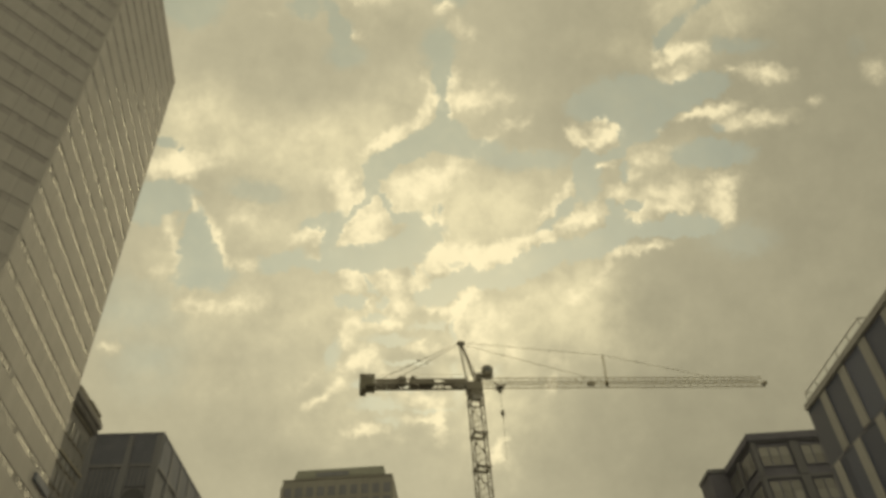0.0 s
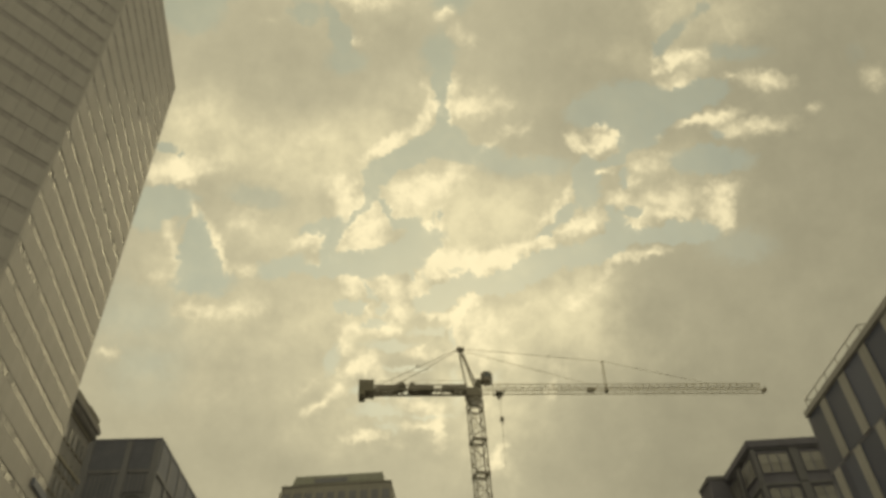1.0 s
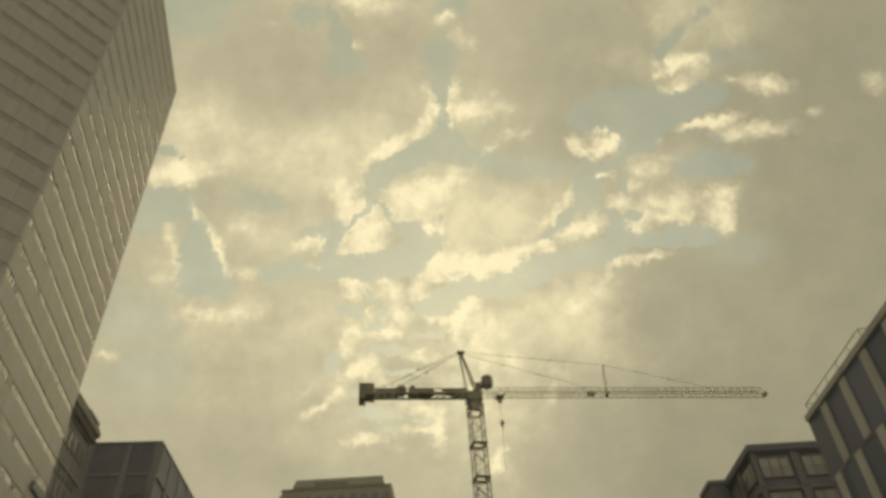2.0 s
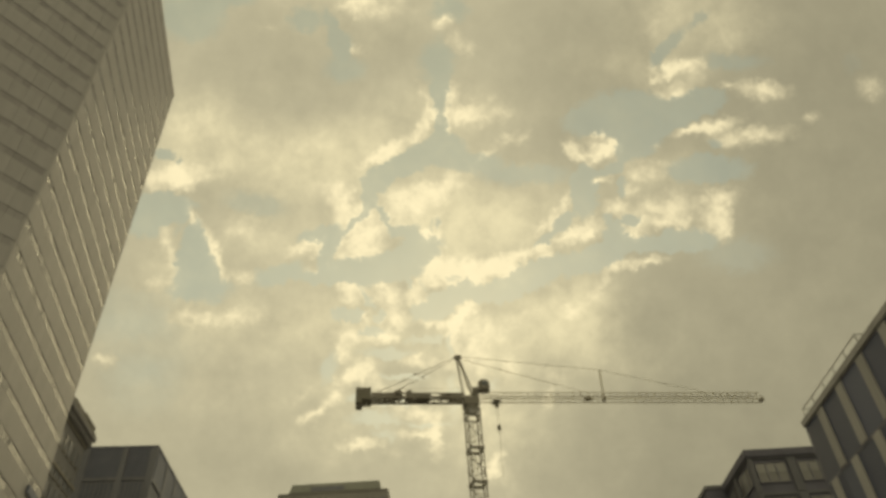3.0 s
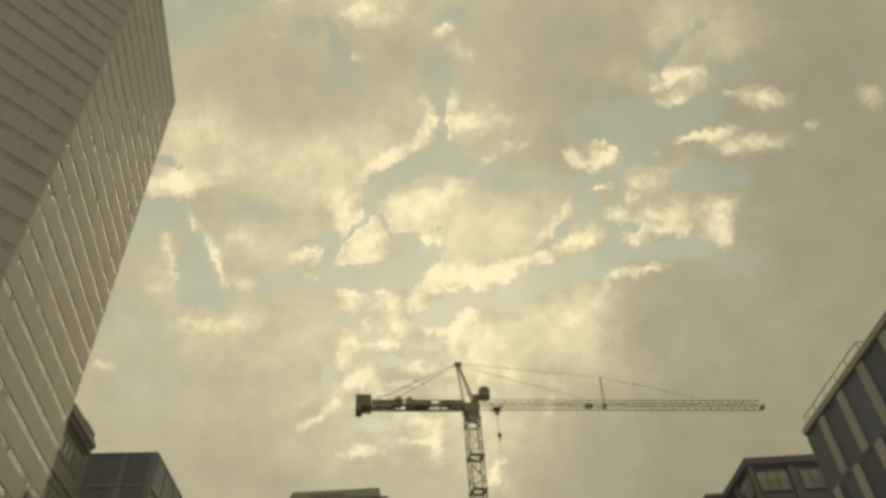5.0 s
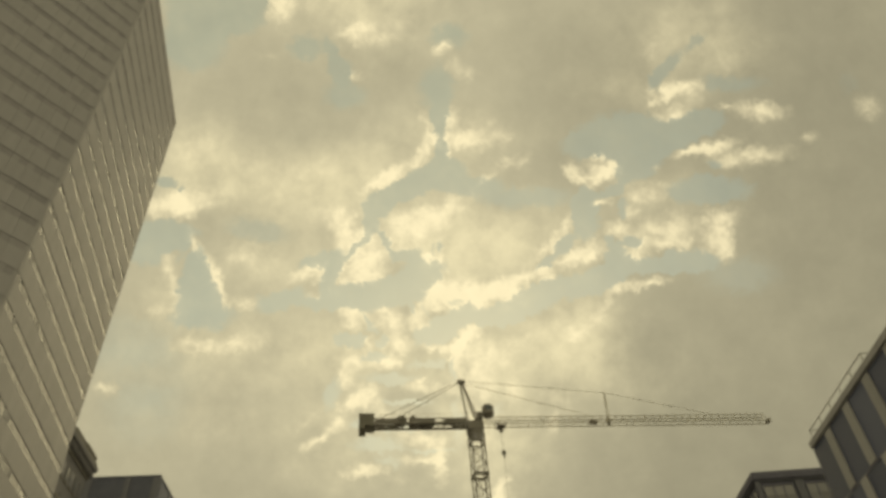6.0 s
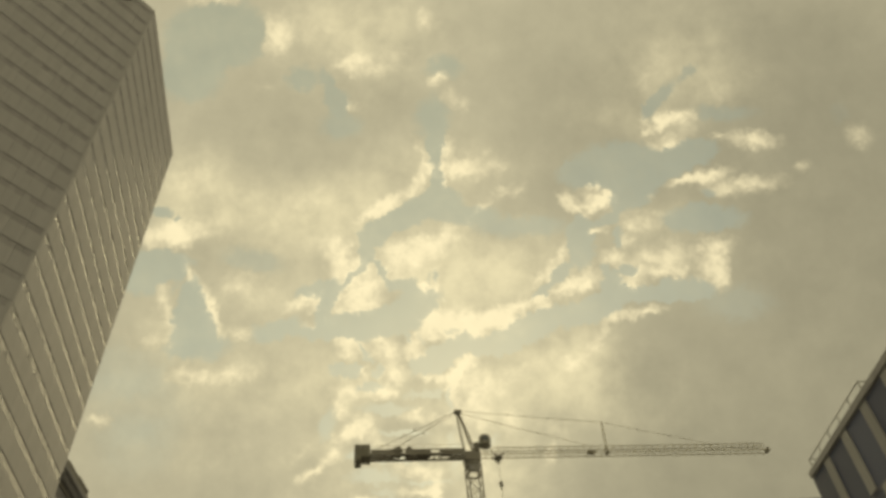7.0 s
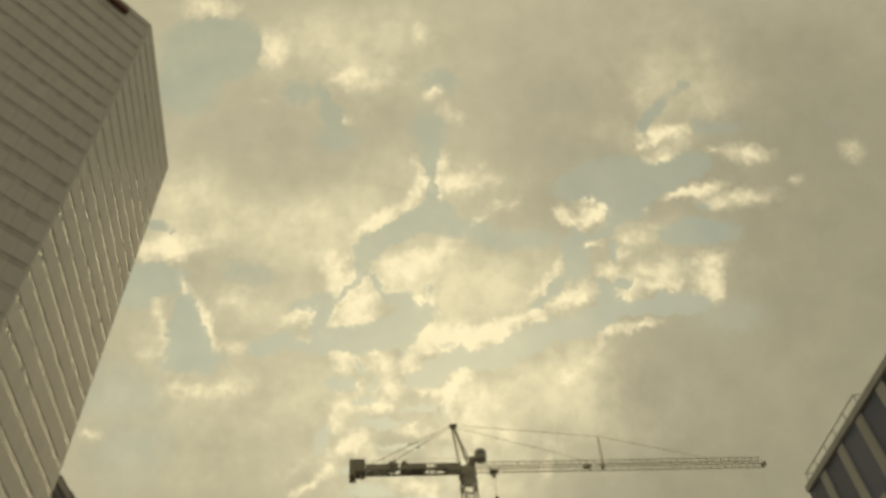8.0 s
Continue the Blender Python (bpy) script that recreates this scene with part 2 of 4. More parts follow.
gap_sum = broken(field(torn, 1.7, GAPS_LEFT, GAPS_MID, GAPS_RIGHT, GAPS_HIGH, GAPS_FAINT, CRACKS), 0.5, 0.9, 0.0)
core_sum = broken(field(torn, 1.0, CORE_LEFT, CORE_MID, CORE_CENTRE, CORE_RIGHT, CORE_HIGH, CORE_TOP, CORE_ZENITH, CORE_LOW, CORE_CRANE),
                  1.0, 2.1, 0.08)
soft_sum = broken(field(coarse, 1.0, SOFT_HIGH, SOFT_TOP, SOFT_LOW), 1.2, 0.9, 0.35)
grey_sum = calc(wt, "MULTIPLY_ADD", veil, 0.35, field(chart, 1.0, GREY))
glow_sum = field(chart, 1.0, GLOW)
# past the charted part the broken deck goes on all round
off_x = calc(wt, "ABSOLUTE", calc(wt, "MULTIPLY_ADD", chart_x, 1 / 900.0, -784 / 900.0))
off_y = calc(wt, "ABSOLUTE", calc(wt, "MULTIPLY_ADD", chart_y, 1 / 700.0, -400 / 700.0))
off_chart = calc(wt, "MAXIMUM", step(wt, calc(wt, "MAXIMUM", off_x, off_y), 0.95, 1.3), step(wt, along(CHART_FWD), 0.3, 0.5, 1.0, 0.0))
round_puffs = fbm(wt, ray_dir, 5.5, 6.0, 0.6, 2.2)
core_sum = fade(off_chart, core_sum, step(wt, round_puffs, 0.5, 0.62, 0.0, 1.0))
soft_sum = fade(off_chart, soft_sum, step(wt, round_puffs, 0.3, 0.6, 0.0, 1.0))
gap_sum = fade(off_chart, gap_sum, step(wt, round_puffs, 0.5, 0.36, 0.0, 0.6))
grey_sum = fade(off_chart, grey_sum, 0.35)
# towards the horizon the mostly unseen deck is dulled to dim walls and glints
low = step(wt, along((0.0, 0.0, 1.0)), 0.22, 0.36, 1.0, 0.0)
core_sum = fade(low, core_sum, 0.0)
soft_sum = fade(low, soft_sum, 0.0)
grey_sum = calc(wt, "MULTIPLY_ADD", low, 0.35, grey_sum)
wisps = calc(wt, "MULTIPLY", calc(wt, "MAXIMUM", calc(wt, "MULTIPLY_ADD", fine, 0.6, puffs), 0.0), glow_sum)
core_sum = calc(wt, "MULTIPLY_ADD", wisps, 0.8, core_sum)
dull = step(wt, grey_sum, 0.25, 1.1, 1.0, 0.78)
# brightest where a cloud thins towards a gap
rim = calc(wt, "MULTIPLY_ADD", calc(wt, "MINIMUM", gap_sum, 0.6), 0.9, 0.88)
core = calc(wt, "MULTIPLY", step(wt, calc(wt, "MULTIPLY", core_sum, rim), 0.04, 1.0), dull)
soft_lit = calc(wt, "MULTIPLY", step(wt, soft_sum, -0.05, 1.5), step(wt, grey_sum, 0.2, 1.1, 1.0, 0.45))
# sunlit cloud edges stand in front of the gaps
gap = calc(wt, "MULTIPLY", step(wt, calc(wt, "MULTIPLY_ADD", core_sum, -0.55, gap_sum), 0.0, 0.48),
           step(wt, calc(wt, "ADD", puffs, fine), -0.2, 0.3, 1.0, 0.8))

CLOUD_GREY, CLOUD_TAN = (0.30, 0.305, 0.31), (0.465, 0.47, 0.475)
CLOUD_SOFT, CLOUD_CORE = (0.72, 0.71, 0.68), (0.875, 0.85, 0.825)
body = blend(wt, step(wt, grey_sum, 0.0, 1.0), CLOUD_TAN, CLOUD_GREY)
body = blend(wt, soft_lit, body, CLOUD_SOFT)
deck_gain = calc(wt, "MULTIPLY_ADD", calc(wt, "MULTIPLY_ADD", fine, 0.55, puffs), 0.25, step(wt, glow_sum, 0.0, 1.4, 0.97, 1.02))
# clear sky behind the deck: Nishita blue under bright haze
sky = node(wt, "ShaderNodeTexSky", mode="NISHITA")
sky.sun_disc, sky.sun_elevation, sky.sun_rotation = False, radians(SUN_EL), radians(SUN_AZ)
sky.air_density, sky.dust_density, sky.ozone_density = 1.0, 0.3, 1.0
blue = node(wt, "ShaderNodeBackground", {"Color": sky.outputs[0], "Strength": 0.045}).outputs[0]
haze = node(wt, "ShaderNodeBackground", {"Color": (0.308, 0.325, 0.296, 1.0),
                                         "Strength": calc(wt, "MULTIPLY_ADD", puffs, 0.35, step(wt, grey_sum, 0.0, 1.0, 1.05, 0.72))}).outputs[0]
sky_light = node(wt, "ShaderNodeAddShader", {0: blue, 1: haze}).outputs[0]
body_light = node(wt, "ShaderNodeBackground", {"Color": body, "Strength": deck_gain}).outputs[0]
core_light = node(wt, "ShaderNodeBackground", {"Color": (*CLOUD_CORE, 1.0), "Strength": deck_gain}).outputs[0]
lit_deck = node(wt, "ShaderNodeMixShader", {"Fac": core, 1: body_light, 2: core_light}).outputs[0]
thin = node(wt, "ShaderNodeMixShader", {"Fac": gap, 1: lit_deck, 2: sky_light}).outputs[0]
shred = step(wt, broken(field(torn, 1.7, SHREDS), 1.0, 2.5, 0.0), 0.1, 0.9, 0.0, 0.6)
above = node(wt, "ShaderNodeMixShader", {"Fac": shred, 1: thin, 2: sky_light}).outputs[0]
node(wt, "ShaderNodeOutputWorld", {"Surface": above})

sun = new("sun", bpy.data.lights.new("sun", "SUN"))
sun.data.energy, sun.data.angle, sun.data.color = 0.5, radians(34), (1.0, 0.93, 0.82)
_el, _az = radians(SUN_EL), radians(SUN_AZ)
sun.matrix_world = look((math.sin(_az) * math.cos(_el) * 400, math.cos(_az) * math.cos(_el) * 400, math.sin(_el) * 400), (0, 0, 0))


# ---- materials ----
def surface(name, color, rough=0.8, vary=0.15, big=0.08, small=1.2, bump=0.15, metal=0.0, streak=0.0, per_piece=0.0, spec=0.4):
    """Base colour with broad stains, fine grain, optional rain streaks and piece-to-piece shifts."""
    mat = bpy.data.materials.new(name)
    nt = tree_of(mat)
    pos = node(nt, "ShaderNodeNewGeometry").outputs["Position"]
    stain = fbm(nt, pos, big, 4.0, 0.6)
    grain = fbm(nt, pos, small, 5.0, 0.65)
    amount = calc(nt, "MULTIPLY_ADD", calc(nt, "SUBTRACT", stain, 0.5), vary * 2.2, 1.0)
    amount = calc(nt, "MULTIPLY_ADD", calc(nt, "SUBTRACT", grain, 0.5), vary * 1.4, amount)
    if streak:
        thin = node(nt, "ShaderNodeVectorMath", {0: pos, 1: (1.0, 1.0, 0.05)}, mode="MULTIPLY").outputs[0]
        run = fbm(nt, thin, 1.1, 3.0, 0.6)
        amount = calc(nt, "MULTIPLY_ADD", calc(nt, "SUBTRACT", run, 0.5), streak * 2.0, amount)
    if per_piece:
        rnd = calc(nt, "ADD", node(nt, "ShaderNodeObjectInfo").outputs["Random"], node(nt, "ShaderNodeNewGeometry").outputs["Random Per Island"])
        rnd = calc(nt, "FRACT", calc(nt, "MULTIPLY", rnd, 5.17))
        amount = calc(nt, "MULTIPLY_ADD", calc(nt, "SUBTRACT", rnd, 0.5), per_piece * 2.0, amount)
    tint = node(nt, "ShaderNodeVectorMath", {0: tuple(color)}, mode="SCALE")
    nt.links.new(amount, tint.inputs["Scale"])
    rgh = calc(nt, "MULTIPLY_ADD", calc(nt, "SUBTRACT", grain, 0.5), 0.25, rough, clamp=True)
    bmp = node(nt, "ShaderNodeBump", {"Height": grain, "Strength": bump, "Distance": 0.05}).outputs[0]
    sh = node(nt, "ShaderNodeBsdfPrincipled", {"Base Color": tint.outputs[0], "Roughness": rgh, "Metallic": metal, "Normal": bmp,
                                               "Specular IOR Level": spec})
    node(nt, "ShaderNodeOutputMaterial", {"Surface": sh.outputs[0]})
    return mat


def window_glass(name, color, rough=0.06, vary=0.5, ripple=0.02, spec=1.0, scale=0.35):
    """Opaque-looking glazing: dark room behind, mirror-like coat, slightly wavy panes."""
    mat = bpy.data.materials.new(name)
    nt = tree_of(mat)
    geo = node(nt, "ShaderNodeNewGeometry")
    rnd = calc(nt, "ADD", node(nt, "ShaderNodeObjectInfo").outputs["Random"], geo.outputs["Random Per Island"])
    rnd = calc(nt, "FRACT", calc(nt, "MULTIPLY", rnd, 7.31))
    amount = calc(nt, "MULTIPLY_ADD", calc(nt, "SUBTRACT", rnd, 0.5), vary * 2.0, 1.0)
    tint = node(nt, "ShaderNodeVectorMath", {0: tuple(color)}, mode="SCALE")
    nt.links.new(amount, tint.inputs["Scale"])
    wave = fbm(nt, geo.outputs["Position"], scale, 2.0, 0.5)
    bmp = node(nt, "ShaderNodeBump", {"Height": wave, "Strength": 0.6, "Distance": ripple}).outputs[0]
    sh = node(nt, "ShaderNodeBsdfPrincipled", {"Base Color": tint.outputs[0], "Roughness": rough, "Normal": bmp,
                                               "Specular IOR Level": spec, "IOR": 1.6})
    node(nt, "ShaderNodeOutputMaterial", {"Surface": sh.outputs[0]})
    return mat


TOWER_STONE = surface("tower_concrete", (0.395, 0.382, 0.388), 0.6, 0.10, 0.05, 0.7, 0.1, streak=0.12, per_piece=0.035, spec=0.28)
TOWER_JOINT = surface("tower_joint", (0.325, 0.313, 0.316), 0.8, 0.15)
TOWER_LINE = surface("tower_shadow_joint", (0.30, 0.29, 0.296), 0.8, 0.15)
TOWER_GLASS = window_glass("tower_glass", (0.342, 0.331, 0.337), 0.18, 0.12, 0.012, 0.075)
STONE_LIGHT = surface("pale_stone", (0.40, 0.394, 0.394), 0.75, 0.18, 0.3, 2.0, 0.2, streak=0.15, per_piece=0.08)
PANEL_DARK = window_glass("dark_glazing", (0.098, 0.11, 0.162), 0.45, 0.25, 0.02, 0.12)
DARK_METAL = surface("dark_metal", (0.148, 0.148, 0.19), 0.5, 0.2, 0.4, 3.0, 0.1, metal=0.3)
RAIL_METAL = surface("galvanised_rail", (0.32, 0.32, 0.31), 0.45, 0.15, 0.5, 4.0, 0.05, metal=0.6)
BRICK_DARK = surface("dark_brick", (0.15, 0.149, 0.185), 0.9, 0.25, 0.4, 3.0, 0.3, streak=0.1)
TRIM_GREY = surface("weathered_trim", (0.15, 0.152, 0.17), 0.8, 0.2, 0.4, 2.5, 0.2, streak=0.12)
PANE_PALE = window_glass("blind_backed_glass", (0.188, 0.186, 0.184), 0.12, 0.3, 0.015, 0.6)
GREY_STONE = surface("grey_concrete", (0.232, 0.237, 0.268), 0.8, 0.2, 0.15, 1.5, 0.2, streak=0.18)
LOUVRE_DARK = surface("dark_louvre", (0.188, 0.2, 0.252), 0.7, 0.25, 0.3, 2.0, 0.1)
BRICK_OLD = surface("sooty_brick", (0.225, 0.219, 0.226), 0.9, 0.28, 0.2, 2.2, 0.3, streak=0.2)
TERRACOTTA = surface("terracotta_trim", (0.25, 0.235, 0.21), 0.8, 0.25, 0.3, 2.5, 0.2, streak=0.15)
GLASS_BLACK = window_glass("unlit_window", (0.17, 0.175, 0.195), 0.3, 0.3, 0.01, 0.15)
LIMESTONE = surface("hazy_limestone", (0.33, 0.32, 0.30), 0.85, 0.14, 0.1, 0.8, 0.1, streak=0.12)
COPPER_ROOF = surface("mansard_copper", (0.31, 0.32, 0.285), 0.75, 0.15, 0.15, 0.9, 0.1, streak=0.12)
CRANE_PAINT = surface("crane_paint", (0.36, 0.32, 0.22), 0.5, 0.25, 0.5, 4.0, 0.1, per_piece=0.1)
CRANE_DARK = surface("crane_dark_steel", (0.25, 0.232, 0.2), 0.6, 0.25, 0.5, 4.0, 0.1)
CRANE_BLOCK = surface("counterweight_concrete", (0.23, 0.218, 0.18), 0.85, 0.2, 0.6, 3.0, 0.2)
CABLE = surface("steel_cable", (0.10, 0.095, 0.08), 0.55, 0.1, 0.5, 3.0, 0.0)
CAB_GLASS = window_glass("cab_glass", (0.08, 0.085, 0.085), 0.08, 0.2, 0.005)
MAROON = surface("maroon_paint", (0.12, 0.05, 0.042), 0.6, 0.2, 0.5, 3.0, 0.1)
ASPHALT = surface("asphalt", (0.05, 0.05, 0.052), 0.9, 0.3, 0.05, 6.0, 0.4)
PAVING = surface("paving_concrete", (0.28, 0.27, 0.255), 0.85, 0.2, 0.1, 3.0, 0.3)


# ---- mesh helpers ----
def bm_box(bm, lo, hi, m=None, bevel=0.0):
    r = bmesh.ops.create_cube(bm, size=1.0)
    s = [h - l for l, h in zip(lo, hi)]
    c = [(h + l) / 2 for l, h in zip(lo, hi)]
    t = Matrix.Translation(c) @ Matrix.Diagonal((*s, 1.0))
    bmesh.ops.transform(bm, matrix=(m @ t) if m else t, verts=r["verts"])
    if bevel:
        edges = {e for v in r["verts"] for e in v.link_edges}
        bmesh.ops.bevel(bm, geom=list(edges), offset=bevel, segments=2, affect="EDGES", profile=0.6)
    return bm


def box(lo, hi, m=None, bevel=0.0):
    return bm_box(bmesh.new(), lo, hi, m, bevel)


def bm_rod(bm, a, b, r, sides=8, r2=None):
    a, b = Vector(a), Vector(b)
    d = b - a
    q = Vector((0, 0, 1)).rotation_difference(d.normalized()).to_matrix().to_4x4()
    bmesh.ops.create_cone(bm, cap_ends=True, segments=sides, radius1=r, radius2=r if r2 is None else r2, depth=d.length,
                          matrix=Matrix.Translation((a + b) / 2) @ q)
    return bm


def rod(a, b, r, sides=8, r2=None):
    return bm_rod(bmesh.new(), a, b, r, sides, r2)


def prism(points, z0, z1):
    bm = bmesh.new()
    low = [bm.verts.new((x, y, z0)) for x, y in points]
    top = [bm.verts.new((x, y, z1)) for x, y in points]
    bm.faces.new(low[::-1])
    bm.faces.new(top)
    n = len(points)
    for i in range(n):
        bm.faces.new((low[i], low[(i + 1) % n], top[(i + 1) % n], top[i]))
    bmesh.ops.recalc_face_normals(bm, faces=bm.faces)
    return bm


def mesh_of(name, bm, material):
    me = bpy.data.meshes.new(name)
    bm.to_mesh(me)
    bm.free()
    me.materials.append(material)
    return me


def part(name, bm, material, parent, label="", m=None):
    """One mesh object under a thing or a part."""
    ob = new(name, mesh_of(name, bm, material))
    ob.parent = parent
    ob.matrix_parent_inverse = parent.matrix_basis.inverted()
    if m is not None:
        ob.matrix_basis = m
    if label:
        ob["label"] = label
    return ob


def share(name, me, parent, m):
    ob = new(name, me)
    ob.parent = parent
    ob.matrix_parent_inverse = parent.matrix_basis.inverted()
    ob.matrix_basis = m
    return ob


def thing(name, at, label, category, group="", kind=""):
    ob = new(name)
    ob.matrix_basis = at if isinstance(at, Matrix) else Matrix.Translation(at)
    return tagged(ob, label, category, group, kind)


def soft_edges(bm, offset, segments=1):
    bmesh.ops.bevel(bm, geom=list(bm.edges), offset=offset, segments=segments, affect="EDGES")
    return bm


# ---- ground ----
def flat(name, lo, hi, thick, z, material, label, category):
    ob = new(name, mesh_of(name, box((lo[0], lo[1], z - thick), (hi[0], hi[1], z)), material))
    return tagged(ob, label, category, kind="structure")


flat("ground", (-2600, -2600), (2600, 2600), 0.5, -0.15, PAVING, "grey concrete city ground reaching the horizon", "ground")
flat("road", (-9, -400), (14, 900), 0.1, -0.05, ASPHALT, "dark asphalt street between the buildings", "road")
flat("pavement", (14.005, -60), (23.0, 400), 0.14, 0.1, PAVING, "concrete pavement beside the striped building", "pavement")
flat("pavement", (-40, -60), (-9.005, 400), 0.14, 0.1, PAVING, "concrete pavement beside the office tower", "pavement")


# ---- office tower: long concrete and glass bands ----
def office_tower():
    near, far = Vector((-49.63, 61.33)), Vector((-56.26, 94.40))
    west, back = Vector((-69.0, 34.7)), Vector((-92.0, 87.4))
    top = 134.6
    tower = thing("office_tower", (0, 0, 0), "tall office tower with pale concrete bands and ribbon windows", "building")
    mid = (near + far + west + back) / 4
    inner = [p + (mid - p).normalized() * 0.75 for p in (near, far, back, west)]
    part("core", prism(inner, 0, top - 1.2), TOWER_JOINT, tower, "dark recessed core wall")
    part("roof", prism(inner, top - 1.2, top - 0.9), GREY_STONE, tower, "flat grey roof")
    for a, b in ((near, far), (west, near)):
        run = (b - a).length
        ux = (b - a).normalized()
        out = Vector((ux.y, -ux.x))
        face = Matrix(((ux.x, -out.x, 0, a.x), (ux.y, -out.y, 0, a.y), (0, 0, 1, 0), (0, 0, 0, 1)))  # x along, y inwards, z up
        side = a is near
        bays = round(run / 1.02)
        pitch = (run - 0.9) / bays
        seam = 0.06 if side else 0.03
        pane = mesh_of("pane", box((seam, 0.04, -0.52), (pitch - seam, 0.16, 0.5)), TOWER_GLASS)
        panel_w = pitch * 2
        band = mesh_of("spandrel_panel", soft_edges(box((0.008, 0.0, 0.56), (panel_w - 0.008, 0.3, 3.46)), 0.02), TOWER_STONE)
        slabs = bmesh.new()
        # thin strip in a darker colour, standing in for the shadow gap above the panes
        head = mesh_of("shadow_strip", box((0.1, -0.015, 0.5), (run - 0.1, 0.3, 0.6)), TOWER_LINE)
        edge = 0.45
        for xa, xb in ((0.0, edge), (run - edge, run)):
            part("corner_pier", box((xa, 0.02, 0), (xb, 0.5, top - 1.0)), TOWER_STONE, tower, m=face)
        part("parapet", soft_edges(box((0, -0.03, top - 1.5), (run, 0.52, top)), 0.06), TOWER_STONE, tower, "pale concrete parapet", m=face)
        part("backing_wall", box((edge, 0.10, 0), (run - edge, 0.45, top - 1.45)), TOWER_JOINT, tower, "concrete wall behind the panes", m=face)
        rest = bmesh.new()
        rnd = random.Random(5 if side else 9)
        centre = 60.2 - 14 * 4.02
        while centre < top - 1.5:
            if centre + 3.5 < top - 1.0:
                for i in range(math.ceil(bays / 2)):
                    at = Matrix.Translation((edge + panel_w * i, rnd.uniform(-0.006, 0.006), centre))
                    wide = min(panel_w, run - edge - panel_w * i)
                    if side and 52 < centre < 92 and wide == panel_w:
                        share("spandrel_panel", band, tower, face @ at)
                    else:
                        bm_box(slabs, (0.008, 0.0, 0.56), (wide - 0.008, 0.3, 3.46), at)
                share("shadow_strip", head, tower, face @ Matrix.Translation((0, 0, centre)))
            for i in range(bays):
                lean = 0.035 if side else 0.006
                tilt = Matrix.Rotation(rnd.gauss(0, lean), 4, "X") @ Matrix.Rotation(rnd.gauss(0, lean), 4, "Z")
                at = Matrix.Translation((edge + pitch * i, 0, centre)) @ tilt
                if side and 52 < centre < 82:
                    share("pane", pane, tower, face @ at)
                else:
                    bm_box(rest, (seam, 0.04, -0.52), (pitch - seam, 0.16, 0.5), at)
            centre += 4.02
        ob = part("glazing", rest, TOWER_GLASS, tower, "ribbon glazing reflecting the clouds", m=face)
        ob["kind"] = "stuff"
        ob = part("cladding", slabs, TOWER_STONE, tower, "pale concrete cladding", m=face)
        ob["kind"] = "stuff"
        if side:
            part("louvre", soft_edges(box((27.6, -0.4, 42.0), (33.8, 0.0, 43.1)), 0.08), LOUVRE_DARK, tower, "dark projecting louvre box", m=face)
    return tower, top


tower, TOWER_TOP = office_tower()


def roof_gondola():
    """Dark red cradle hung just under the tower's roof edge."""
    near, west = Vector((-49.63, 61.33)), Vector((-69.0, 34.7))
    ux = (near - west).normalized()
    out = Vector((ux.y, -ux.x))
    o = near - ux * 9.3
    m = Matrix(((ux.x, -out.x, 0, o.x), (ux.y, -out.y, 0, o.y), (0, 0, 1, 0), (0, 0, 0, 1)))
    g = thing("window_gondola", m @ Matrix.Translation((1.5, -0.6, TOWER_TOP - 3.6)), "dark red window cleaning cradle hanging below the tower roof", "gondola")
    part("cradle", soft_edges(box((0, -1.0, TOWER_TOP - 3.6), (4.6, -0.12, TOWER_TOP - 2.4)), 0.08, 2), MAROON, g, m=m)
    for x in (0.5, 4.1):
        part("hanger", rod((x, -0.55, TOWER_TOP - 2.5), (x, -0.08, TOWER_TOP - 0.2), 0.05), CABLE, g, "thin steel hanger rope", m=m)


roof_gondola()


